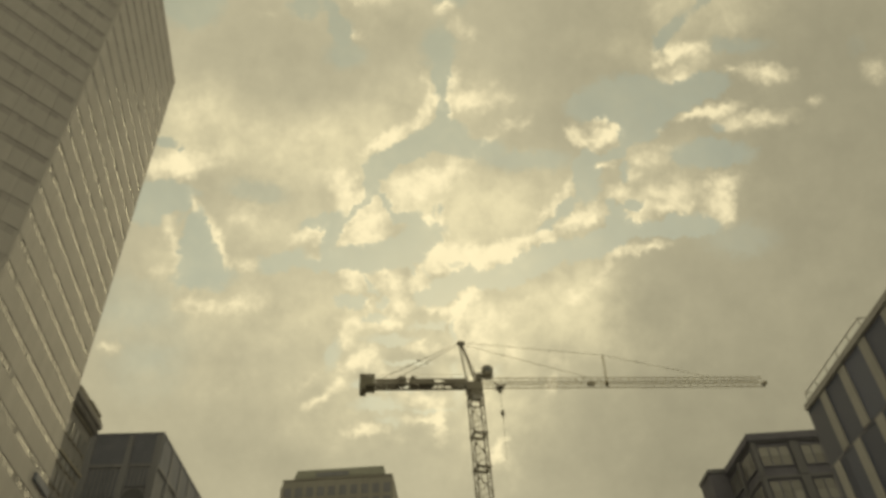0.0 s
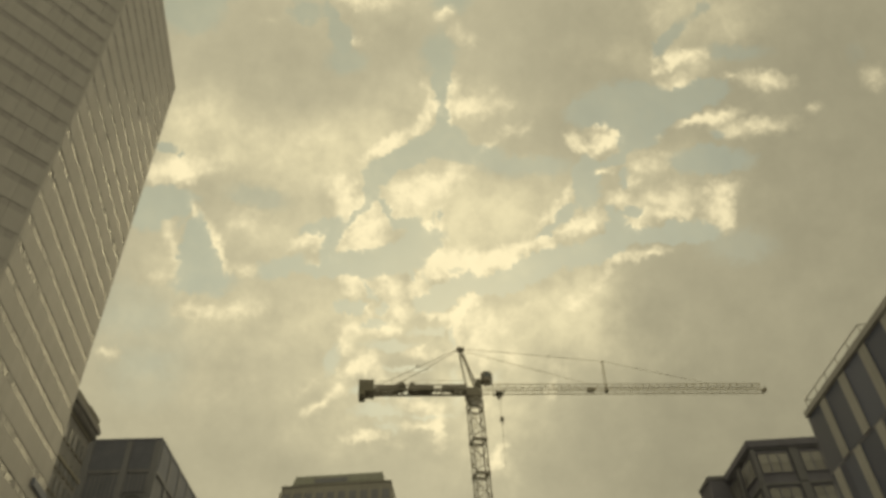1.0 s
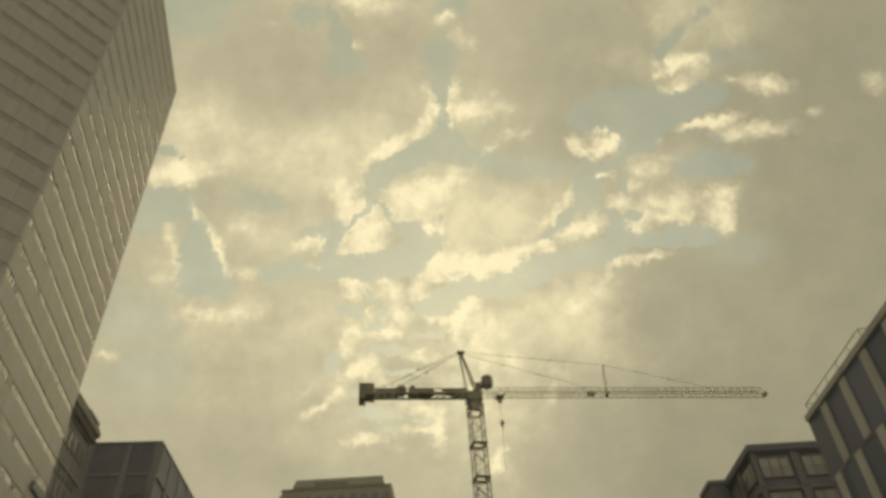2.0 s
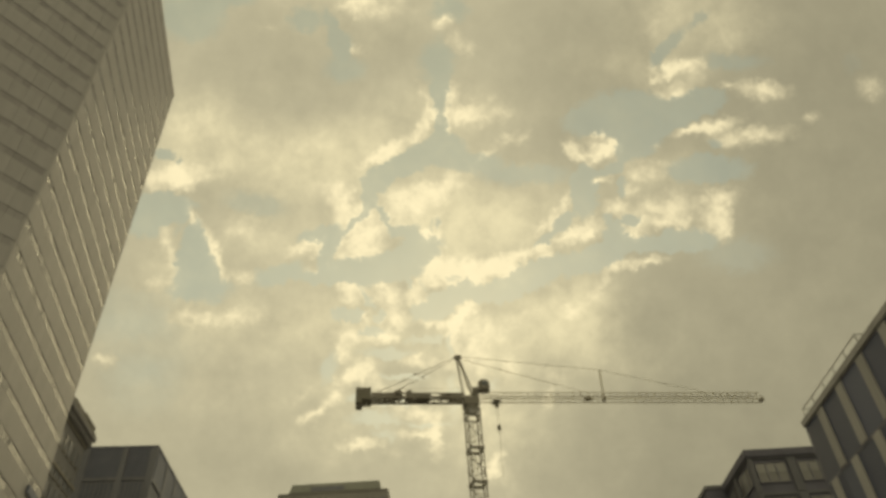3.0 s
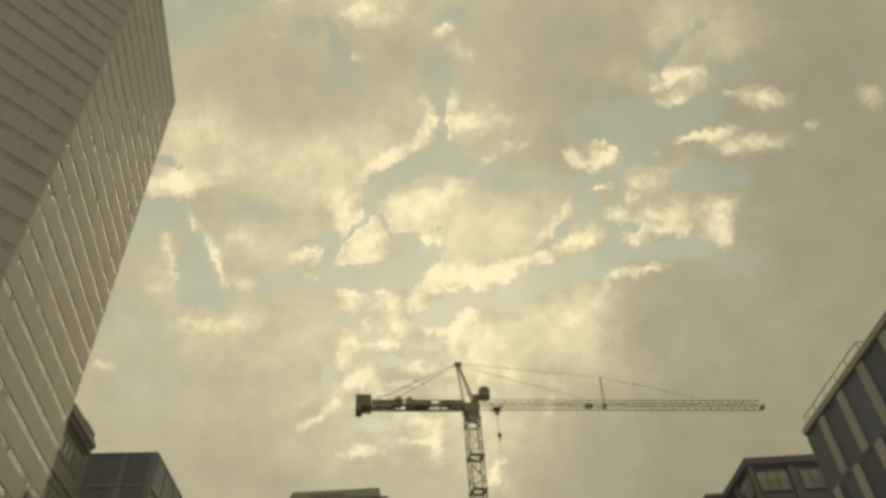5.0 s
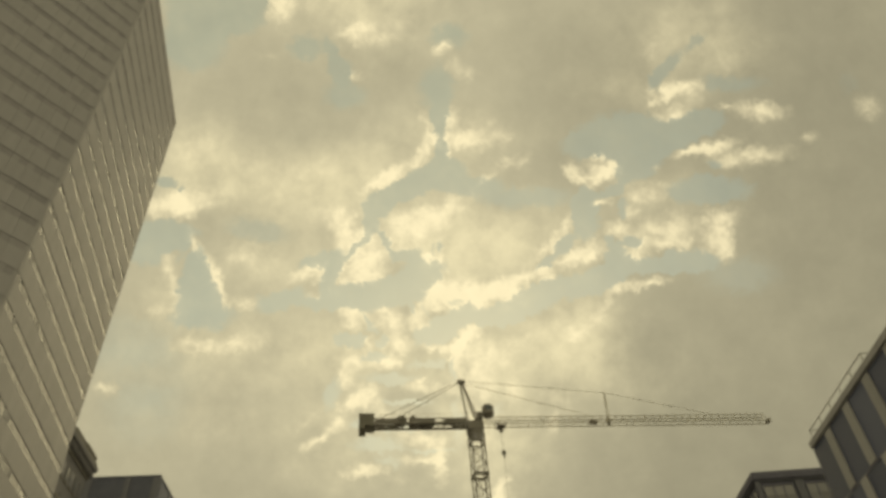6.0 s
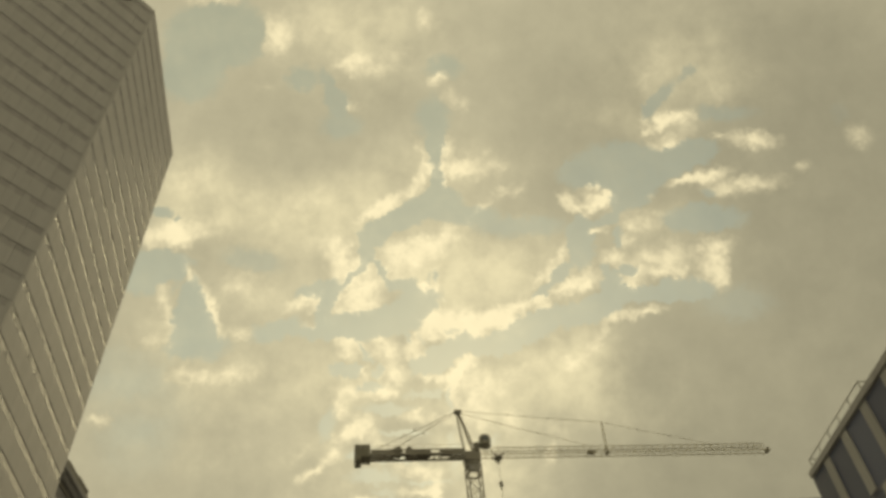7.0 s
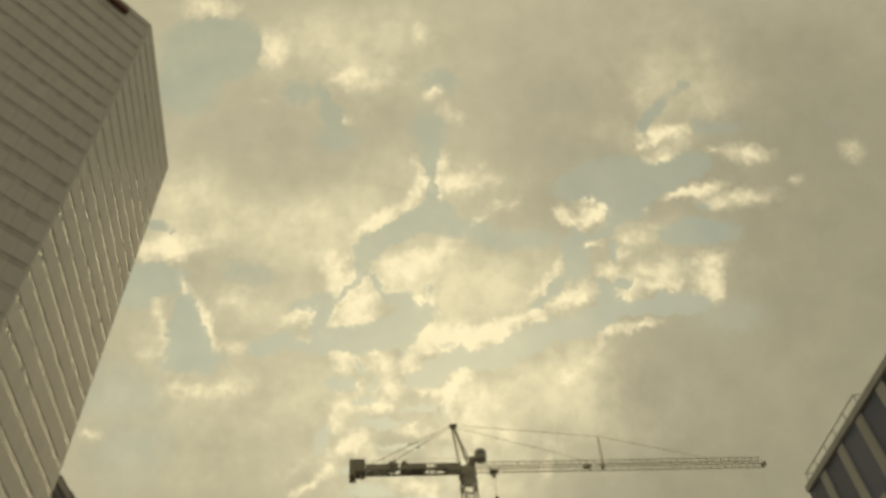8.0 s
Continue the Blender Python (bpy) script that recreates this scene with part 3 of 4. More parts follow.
# ---- striped building: pale piers staggered between dark glazed panels ----
def striped_building():
    x0, y_far, y_near, top = 23.36, 44.24, 4.0, 23.6
    b = thing("striped_building", (x0 + 9, 24, 0), "low building with pale piers staggered between dark glazed panels", "building")
    part("body", box((x0 + 0.35, y_near, 0), (x0 + 22, y_far - 0.02, top - 0.5)), DARK_METAL, b, "dark wall behind the glazing")
    part("roof_slab", box((x0 + 0.4, y_near + 0.1, top - 0.5), (x0 + 21.9, y_far - 0.1, top - 0.35)), GREY_STONE, b, "grey flat roof")
    part("parapet", soft_edges(box((x0 - 0.12, y_near, top - 0.46), (x0 + 0.5, y_far, top)), 0.04, 2), STONE_LIGHT, b, "pale stone parapet band")
    part("parapet", soft_edges(box((x0 + 0.5, y_far - 0.5, top - 0.46), (x0 + 22, y_far, top)), 0.04, 2), STONE_LIGHT, b, "pale stone parapet band")
    period, rows_h, width = 3.05, 3.88, 0.86
    pier = mesh_of("pier", soft_edges(box((-0.04, -width / 2, -rows_h + 0.07), (0.36, width / 2, -0.05)), 0.025, 2), STONE_LIGHT)
    glass_w = period - width
    pane = mesh_of("panel", box((0.035, -glass_w / 2 + 0.02, -rows_h + 0.1), (0.2, glass_w / 2 - 0.02, -0.08)), PANEL_DARK)
    frame_bar = mesh_of("panel_frame", box((0.015, -glass_w / 2, -0.12), (0.3, glass_w / 2, -0.02)), DARK_METAL)
    z = top - 0.46
    for row in range(6):
        start = 2.62 - (1.66 if row % 2 else 0.0)
        k = start - period
        part("floor_band", box((x0 + 0.0, y_near, z - rows_h - 0.06), (x0 + 0.34, y_far - 0.01, z - rows_h + 0.06)), DARK_METAL, b, "thin dark floor band")
        while k < y_far - y_near - 2:
            y = y_far - k
            if 0.3 < k:
                share("pier", pier, b, Matrix.Translation((x0, y, z)))
            yc = y - period / 2
            if yc + glass_w / 2 < y_far - 0.02:
                share("panel", pane, b, Matrix.Translation((x0, yc, z)))
                share("panel_frame", frame_bar, b, Matrix.Translation((x0, yc, z)))
            k += period
        z -= rows_h
    part("corner_panel", box((x0 + 0.025, y_far - 2.15, 0.2), (x0 + 0.34, y_far - 0.0, top - 0.5)), PANEL_DARK, b, "dark glazed corner strip")
    # roof rail: posts, one top bar and a short return
    rail = thing("roof_railing", (x0 + 0.25, y_far - 5, top), "thin galvanised guard rail on the roof edge", "railing")
    ys = [y_far - 0.45 - i * 1.74 for i in range(6)]
    h = 0.66
    for y in ys:
        part("post", rod((x0 + 0.12, y, top - 0.02), (x0 + 0.12, y, top + h), 0.035), RAIL_METAL, rail)
    part("top_bar", rod((x0 + 0.12, ys[0] + 0.03, top + h), (x0 + 0.12, ys[-1] - 0.03, top + h), 0.035), RAIL_METAL, rail)
    part("mid_bar", rod((x0 + 0.12, ys[0], top + 0.12), (x0 + 0.12, ys[-1], top + 0.12), 0.022), RAIL_METAL, rail)
    for y in (ys[0], ys[-1]):
        part("return_bar", rod((x0 + 0.12, y, top + h), (x0 + 2.6, y, top + h), 0.035), RAIL_METAL, rail)
        part("post", rod((x0 + 2.6, y, top - 0.36), (x0 + 2.6, y, top + h + 0.03), 0.035), RAIL_METAL, rail)


striped_building()


# ---- industrial window unit, built in the plane x along, y inwards, z up ----
def steel_window(parent, m, w, h, cols, rows, glass, frame_mat, name="window", bar=0.07, label="multi-paned steel window"):
    win = part(name, bm_box(bm_box(bm_box(bm_box(bmesh.new(), (0, -0.02, 0), (w, 0.12, bar)), (0, -0.02, h - bar), (w, 0.12, h)),
               (0, -0.02, bar), (bar, 0.12, h - bar)), (w - bar, -0.02, bar), (w, 0.12, h - bar)), frame_mat, parent, label, m)
    for i in range(cols):
        for j in range(rows):
            x1, x2 = bar + (w - 2 * bar) * i / cols, bar + (w - 2 * bar) * (i + 1) / cols
            z1, z2 = bar + (h - 2 * bar) * j / rows, bar + (h - 2 * bar) * (j + 1) / rows
            part("glass", box((x1 + 0.015, 0.05, z1 + 0.015), (x2 - 0.015, 0.07, z2 - 0.015)), glass, win, m=m)
    for i in range(1, cols):
        x = bar + (w - 2 * bar) * i / cols
        wide = 0.1
        part("bar", box((x - wide / 2, 0.0, bar), (x + wide / 2, 0.1, h - bar)), frame_mat, win, m=m)
    return win


def loft_building():
    """Brick loft with deep cornice, big steel windows and a stepped wing."""
    x0, y0, top = 27.9, 65.46, 31.6
    b = thing("loft_building", (36, 76, 0), "dark brick loft building with multi-paned steel windows", "building")
    part("body", box((x0 + 0.3, y0 + 0.3, 0), (x0 + 26, y0 + 11.6, top - 0.4)), BRICK_DARK, b, "dark brick walls")
    part("wing", box((26.2, y0 + 8.1, 0), (x0 + 0.29, y0 + 11.7, top - 0.5)), BRICK_DARK, b, "dark brick stepped wing")
    part("wing_coping", soft_edges(box((26.08, y0 + 8.0, top - 0.5), (x0 + 0.1, y0 + 11.8, top)), 0.05), TRIM_GREY, b, "grey coping")
    part("cornice", soft_edges(box((x0 - 0.05, y0 - 0.05, top - 0.78), (x0 + 26.2, y0 + 11.75, top)), 0.06, 2), BRICK_DARK, b, "dark projecting cornice")
    part("cornice_lip", soft_edges(box((x0 + 0.12, y0 + 0.12, top - 0.98), (x0 + 26, y0 + 11.65, top - 0.785)), 0.03), TRIM_GREY, b, "grey moulding under the cornice")
    storey = 3.34
    for s in range(8):
        zt = top - 1.3 - s * storey
        part("sill_band", soft_edges(box((x0 + 0.1, y0 + 0.1, zt - 3.2), (x0 + 26, y0 + 0.29, zt - 2.92)), 0.02), TRIM_GREY, b, "grey stone sill band")
        part("sill_band", soft_edges(box((x0 + 0.1, y0 + 0.3, zt - 3.2), (x0 + 0.29, y0 + 8.2, zt - 2.92)), 0.02), TRIM_GREY, b, "grey stone sill band")
        for i in range(6):
            x = x0 + 0.66 + i * 4.05
            part("pier", soft_edges(box((x - 0.95 if i else x0 + 0.08, y0 + 0.06, zt - 2.9), (x - 0.12, y0 + 0.29, zt + 0.3)), 0.02), TRIM_GREY, b, "grey pier", None)
            if s < 4 and i < 4:
                steel_window(b, Matrix.Translation((x, y0 + 0.16, zt - 2.0)), 2.95, 2.02, 3, 2, PANE_PALE, DARK_METAL)
        for i in range(2):
            y = y0 + 0.75 + i * 4.1
            m = Matrix(((0, 1, 0, x0 + 0.16), (-1, 0, 0, y + 3.3), (0, 0, 1, zt - 2.0), (0, 0, 0, 1)))
            part("pier", soft_edges(box((x0 + 0.06, y + 3.4, zt - 2.9), (x0 + 0.29, y + 4.0, zt + 0.3)), 0.02), TRIM_GREY, b, "grey pier")
            if s < 4:
                steel_window(b, m, 3.3, 2.02, 3, 2, PANE_PALE, DARK_METAL)


loft_building()


# ---- distant stepped block ----
def stepped_block():
    x0, y0 = -39.5, 168.7
    b = thing("stepped_office_block", (x0 + 10, y0 + 14, 0), "hazy tan office block with stepped crown in the distance", "building")
    part("shaft", box((x0 - 2.95, y0 + 0.4, 0), (x0 + 23.7, y0 + 27, 74.0)), LIMESTONE, b, "tan limestone shaft")
    part("shoulder", soft_edges(box((x0 - 3.1, y0 + 0.2, 74.0), (x0 + 23.8, y0 + 27.2, 74.65)), 0.25, 2), LIMESTONE, b, "tan shoulder coping")
    crown = prism([(x0 - 0.5, y0 + 0.4), (x0 + 22.0, y0 + 0.4), (x0 + 22.0, y0 + 25), (x0 - 0.5, y0 + 25)], 74.65, 77.0)
    for v in crown.verts:
        if v.co.z > 76:
            v.co.x += 0.75 if v.co.x < x0 + 10 else -0.45
            v.co.y += 0.4 if v.co.y < y0 + 10 else -0.4
    part("crown", soft_edges(crown, 0.15, 2), COPPER_ROOF, b, "greenish tan attic crown")
    part("crown_panel", box((x0 + 5.0, y0 + 0.42, 74.9), (x0 + 13.0, y0 + 0.6, 76.0)), GREY_STONE, b, "darker recessed crown panel")
    pier_x = [x0 - 2.95 + i * 2.665 for i in range(11)]
    for i, x in enumerate(pier_x):
        part("pilaster", soft_edges(box((x - 0.42, y0 + 0.1, 20), (x + 0.42, y0 + 0.38, 72.9)), 0.05), LIMESTONE, b)
    slot = mesh_of("window", box((0.5, 0.22, -2.1), (2.2, 0.5, 0.2)), GREY_STONE)
    sill = mesh_of("spandrel", box((0.44, 0.25, -3.0), (2.26, 0.42, -2.15)), LIMESTONE)
    for s in range(8):
        for x in pier_x[:-1]:
            m = Matrix.Translation((x, y0, 72.2 - s * 3.3))
            share("window", slot, b, m)
            share("spandrel", sill, b, m)


stepped_block()


# ---- grey block with dark louvred top storey ----
def louvred_block():
    x1, y0, top = -56.1, 127.4, 67.9
    turn = Matrix.Translation((x1, y0, 0)) @ Matrix.Rotation(radians(4.5), 4, "Z") @ Matrix.Translation((-x1, -y0, 0))
    b = thing("louvred_block", (x1 - 14, y0 + 18, 0), "grey concrete block with dark louvred top storey", "building")
    part("body", box((x1 - 34, y0 + 0.4, 0), (x1 - 0.4, y0 + 46, top - 0.4)), GREY_STONE, b, "grey concrete walls")
    part("coping", soft_edges(box((x1 - 34.1, y0, top - 0.45), (x1, y0 + 46.2, top)), 0.06), LOUVRE_DARK, b, "dark roof coping")
    # front: piers, louvre panels, fins below
    for ka, kb in ((1.35, 5.45), (6.6, 12.6), (13.8, 19.6)):
        lou = part("louvre_panel", box((x1 - kb, y0 + 0.18, 61.7), (x1 - ka, y0 + 0.39, top - 0.46)), LOUVRE_DARK, b, "dark louvre panel")
        for j in range(14):
            z = 61.9 + j * 0.38
            part("slat", box((x1 - kb + 0.05, y0 + 0.13, z), (x1 - ka - 0.05, y0 + 0.2, z + 0.2)), LOUVRE_DARK, lou)
    for ka, kb in ((0.0, 1.3), (5.5, 6.55), (12.65, 13.75), (19.7, 20.8)):
        part("pier", soft_edges(box((x1 - kb, y0 + 0.0, 8), (x1 - ka, y0 + 0.39, top - 0.46)), 0.04), GREY_STONE, b, "grey concrete pier")
    part("belt", soft_edges(box((x1 - 34, y0 + 0.1, 61.0), (x1 - 1.35, y0 + 0.4, 61.65)), 0.03), GREY_STONE, b)
    fin = mesh_of("fin", soft_edges(box((-0.16, 0.13, 0), (0.16, 0.39, 5.6)), 0.03), GREY_STONE)
    win = mesh_of("window", box((-0.26, 0.28, 0.1), (0.26, 0.42, 5.3)), LOUVRE_DARK)
    for lo, hi in ((6.7, 12.5), (1.5, 5.4), (13.9, 19.5)):
        n = round((hi - lo) / 0.85)
        for i in range(n + 1):
            for z in ((55.3, 49.0, 42.7) if lo != 1.5 else (57.2,)):
                if lo == 1.5 and z < 50:
                    continue
                k = lo + (hi - lo) * i / n
                hgt = 3.7 / 5.6 if lo == 1.5 else 1.0
                share("fin", fin, b, Matrix.Translation((x1 - k, y0, z)) @ Matrix.Diagonal((1, 1, hgt, 1)))
                if i < n:
                    share("window", win, b, Matrix.Translation((x1 - k - 0.425, y0, z)) @ Matrix.Diagonal((1, 1, hgt, 1)))
    arch = bmesh.new()
    pts = [(-1.9, 40.0)] + [(-1.9 * math.cos(a * math.pi / 14), 55.0 + 1.75 * math.sin(a * math.pi / 14)) for a in range(15)] + [(1.9, 40.0)]
    f = arch.faces.new([arch.verts.new((x1 - 3.4 + px, y0 + 0.36, pz)) for px, pz in pts])
    ext = bmesh.ops.extrude_face_region(arch, geom=[f])
    bmesh.ops.translate(arch, verts=[v for v in ext["geom"] if isinstance(v, bmesh.types.BMVert)], vec=(0, -0.3, 0))
    bmesh.ops.recalc_face_normals(arch, faces=arch.faces)
    part("arched_window", arch, GLASS_BLACK, b, "dark arched window")
    # side
    for i in range(6):
        ya = y0 + 1.4 + i * 7.0
        part("louvre_panel", box((x1 - 0.39, ya, 61.7), (x1 - 0.15, ya + 5.7, top - 0.46)), LOUVRE_DARK, b, "dark louvre panel")
        part("pier", soft_edges(box((x1 - 0.39, ya + 5.75, 8), (x1 - 0.0, ya + 6.95, top - 0.46)), 0.04), GREY_STONE, b, "grey concrete pier")
    part("belt", soft_edges(box((x1 - 0.4, y0 + 0.45, 61.0), (x1 - 0.08, y0 + 46, 61.65)), 0.03), GREY_STONE, b)
    b.matrix_basis = turn @ b.matrix_basis


louvred_block()


# ---- old brick block with a heavy bracketed cornice ----
def cornice_block():
    x1, y1, top = -62.9, 113.7, 63.9
    y0 = 97.5
    b = thing("cornice_block", (x1 - 9, y1 - 8, 0), "sooty old brick block with heavy bracketed cornice", "building")
    part("body", box((x1 - 20, y0, 0), (x1, y1, top - 1.6)), BRICK_OLD, b, "sooty brown brick walls")
    part("frieze", soft_edges(box((x1 - 20, y0 - 0.1, top - 3.2), (x1 + 0.25, y1 + 0.25, top - 1.6)), 0.05), TERRACOTTA, b, "terracotta frieze")
    part("cornice", soft_edges(box((x1 - 20, y0 - 0.2, top - 1.55), (x1 + 1.15, y1 + 1.0, top - 0.55)), 0.12, 2), BRICK_OLD, b, "deep dark cornice shelf")
    part("cyma", soft_edges(box((x1 - 20, y0 - 0.2, top - 0.55), (x1 + 0.9, y1 + 0.75, top + 0.1)), 0.15, 2), TERRACOTTA, b, "moulded cornice lip")
    part("parapet", box((x1 - 20, y0, top + 0.1), (x1 + 0.1, y1 - 0.1, top + 1.3)), BRICK_OLD, b, "brick roof parapet")
    bracket = mesh_of("bracket", soft_edges(box((0.2, -0.22, -1.35), (1.0, 0.22, 0.0)), 0.1, 2), BRICK_OLD)
    cresting = mesh_of("antefix", soft_edges(box((-0.2, -0.28, 0), (0.25, 0.28, 0.75)), 0.16, 2), TERRACOTTA)
    y = y0 + 0.4
    while y < y1:
        share("bracket", bracket, b, Matrix.Translation((x1, y, top - 1.55)))
        tall = 0.6 + 1.1 * ((int(y * 10) * 37) % 11) / 10
        share("antefix", cresting, b, Matrix.Translation((x1 + 0.55, y, top + 0.08)) @ Matrix.Diagonal((1, 1, tall, 1)))
        y += 1.12
    for xx in range(6):
        share("bracket", bracket, b, Matrix.Translation((x1 - xx * 1.12 - 0.5, y1, top - 1.55)) @ Matrix.Rotation(radians(90), 4, "Z"))
    part("string_course", soft_edges(box((x1 - 20, y0 - 0.05, 53.3), (x1 + 0.3, y1 + 0.3, 53.9)), 0.05), TERRACOTTA, b, "terracotta string course")
    win = mesh_of("window", box((-0.06, -0.5, -1.15), (0.09, 0.5, 1.15)), GLASS_BLACK)
    frm = mesh_of("window_surround", box((-0.05, -0.66, -1.3), (0.06, 0.66, 1.3)), BRICK_OLD)
    sill = mesh_of("window_sill", box((0.0, -0.7, -1.5), (0.2, 0.7, -1.35)), TERRACOTTA)
    for s in range(7):
        z = 57.9 - s * 3.5 - (1.2 if s > 0 else 0)
        for i in range(7):
            yy = y1 - 1.5 - i * 2.15
            share("window_surround", frm, b, Matrix.Translation((x1 + 0.02, yy, z)))
            share("window", win, b, Matrix.Translation((x1 + 0.04, yy, z)))
            share("window_sill", sill, b, Matrix.Translation((x1, yy, z)))
    b.matrix_basis = Matrix.Translation((x1, y1, 0)) @ Matrix.Rotation(radians(6.5), 4, "Z") @ Matrix.Translation((-x1, -y1, 0)) @ b.matrix_basis


cornice_block()


# ---- tower crane ----
def tower_crane():
    az = radians(83.5)
    base = Vector((3.42, 101.97, 0.0))
    c = thing("tower_crane", base, "yellow-grey lattice tower crane standing over the street", "crane")
    # x along the jib, y across, z up
    m = Matrix.Translation(base) @ Matrix.Rotation(radians(90) - az, 4, "Z")
    mast_m = Matrix.Translation(base + Vector((0.62, 0, 0))) @ Matrix.Rotation(radians(-0.42), 4, "Y") @ Matrix.Rotation(radians(14), 4, "Z")
    half = 1.0
    section, zt = 5.33, 56.1
    corner = ((-half, -half), (half, -half), (half, half), (-half, half))
    leg = mesh_of("leg", soft_edges(box((-0.085, -0.085, 0), (0.085, 0.085, section - 0.02)), 0.02), CRANE_DARK)
    collar = mesh_of("joint", soft_edges(box((-0.17, -0.17, -0.25), (0.17, 0.17, 0.25)), 0.03), CRANE_DARK)
    part("foundation", soft_edges(box((-3, -3, -0.1), (3, 3, 0.9)), 0.06), CRANE_BLOCK, c, "concrete foundation block", m=mast_m)
    n = int(zt // section)
    z = zt - n * section
    part("base_leg_frame", soft_edges(box((-1.2, -1.2, 0.9), (1.2, 1.2, z)), 0.05), CRANE_DARK, c, m=mast_m) if z > 1.0 else None
    for s in range(n):
        zz = z + s * section
        sec = new("mast_section")
        sec.parent, sec.matrix_basis = c, mast_m @ Matrix.Translation((0, 0, zz))
        sec.matrix_parent_inverse = c.matrix_basis.inverted()
        for x, y in corner:
            share("leg", leg, sec, mast_m @ Matrix.Translation((x, y, zz)))
            share("joint", collar, sec, mast_m @ Matrix.Translation((x, y, zz)))
        for i in range(4):
            (xa, ya), (xb, yb) = corner[i], corner[(i + 1) % 4]
            # heavy double ring at the joint, light zig-zag between
            part("ring_bar", rod((xa, ya, 0.12), (xb, yb, 0.12), 0.1, 6), CRANE_DARK, sec, m=mast_m @ Matrix.Translation((0, 0, zz)))
            part("ring_bar", rod((xa, ya, -0.1), (xb, yb, -0.1), 0.1, 6), CRANE_DARK, sec, m=mast_m @ Matrix.Translation((0, 0, zz)))
            bays = 3
            for k in range(bays):
                za, zb = 0.3 + k * (section - 0.6) / bays, 0.3 + (k + 1) * (section - 0.6) / bays
                pa, pb = ((xa, ya, za), (xb, yb, zb)) if (k + i) % 2 == 0 else ((xb, yb, za), (xa, ya, zb))
                part("diagonal", rod(pa, pb, 0.05, 5), CRANE_DARK, sec, m=mast_m @ Matrix.Translation((0, 0, zz)))
                part("ring_bar", rod((xa, ya, zb), (xb, yb, zb), 0.035, 5), CRANE_PAINT, sec, m=mast_m @ Matrix.Translation((0, 0, zz)))
        part("ladder", bm_rod(bm_rod(bmesh.new(), (-0.25, 0.3, 0), (-0.25, 0.3, section), 0.035, 5), (0.15, 0.3, 0), (0.15, 0.3, section), 0.035, 5),
             CRANE_PAINT, sec, m=mast_m @ Matrix.Translation((0, 0, zz)))
    # slewing unit
    part("slewing_ring", rod((0.2, 0, 57.45), (0.2, 0, 57.95), 1.2, 20), CRANE_DARK, c, "dark slewing ring", m=m)
    part("turntable", soft_edges(box((-1.1, -1.15, 57.95), (1.4, 1.15, 59.6)), 0.12, 2), CRANE_DARK, c, "dark steel turntable housing", m=m)
    for x, y in corner:
        part("collar_leg", soft_edges(box((x - 0.12, y - 0.12, 56.0), (x + 0.12, y + 0.12, 57.5)), 0.03), CRANE_DARK, c, m=mast_m)
    for i in range(4):
        (xa, ya), (xb, yb) = corner[i], corner[(i + 1) % 4]
        part("collar_bar", rod((xa, ya, 56.1), (xb, yb, 56.1), 0.12, 6), CRANE_DARK, c, m=mast_m)
        part("collar_bar", rod((xa, ya, 57.35), (xb, yb, 57.35), 0.12, 6), CRANE_DARK, c, m=mast_m)
    plate = part("sign_plate", soft_edges(box((-0.75, -half - 0.18, 56.3), (0.75, -half - 0.12, 57.2)), 0.02), STONE_LIGHT, c, "pale sign plate", m=mast_m)
    for za, zb, xa, xb in ((56.82, 57.08, -0.55, 0.5), (56.45, 56.66, -0.4, 0.55)):
        part("sign_bar", box((xa, -half - 0.19, za), (xb, -half - 0.182, zb)), CRANE_DARK, plate, m=mast_m)
    # tower head, leaning back to its peak
    peak = (-1.75, 0.0, 67.4)
    for y in (-0.75, 0.75):
        part("head_leg", rod((0.85, y, 59.5), (peak[0] + 0.25, y * 0.35, peak[2]), 0.12, 8), CRANE_DARK, c, m=m)
        part("head_leg", rod((-0.85, y, 59.5), (peak[0], y * 0.35, peak[2]), 0.075, 8), CRANE_DARK, c, m=m)
    for f in (0.25, 0.5, 0.75):
        xa, xb, z1 = 0.85 + (peak[0] + 0.25 - 0.85) * f, -0.85 + (peak[0] + 0.85) * f, 59.5 + (peak[2] - 59.5) * f
        part("head_tie", rod((xa, 0.75 * (1 - f * 0.65), z1), (xa, -0.75 * (1 - f * 0.65), z1), 0.06, 6), CRANE_DARK, c, m=m)
    part("head_ladder", rod((0.35, 0.1, 59.6), (-1.3, 0.05, 66.6), 0.05, 6), CRANE_PAINT, c, m=m)
    part("peak_sheave", soft_edges(box((-2.05, -0.35, 67.0), (-0.85, 0.35, 67.6)), 0.1, 2), CRANE_DARK, c, "dark peak sheave block", m=m)
    part("winch_motor", soft_edges(box((0.55, -0.7, 60.0), (1.5, 0.7, 61.4)), 0.15, 2), CRANE_DARK, c, m=m)
    # cab
    cab = part("cab", soft_edges(box((1.4, -2.05, 59.9), (3.1, -0.5, 62.1)), 0.34, 3), CRANE_DARK, c, "dark operator cab beside the head", m=m)
    part("cab_window", soft_edges(box((1.8, -2.08, 60.85), (2.75, -2.02, 61.7)), 0.02), CAB_GLASS, cab, m=m)
    part("cab_window", soft_edges(box((3.07, -1.7, 60.5), (3.13, -0.85, 61.7)), 0.02), CAB_GLASS, cab, m=m)
    # jib: two lower chords, one upper chord, lacing
    j0, j1, zl, zh, hw = 1.3, 48.6, 59.2, 60.65, 0.62
    for y in (-hw, hw):
        part("lower_chord", rod((j0, y, zl), (j1, y, zl), 0.075, 6), CRANE_PAINT, c, m=m)
    part("upper_chord", rod((j0, 0, zh), (j1 - 0.4, 0, zh), 0.065, 6), CRANE_PAINT, c, m=m)
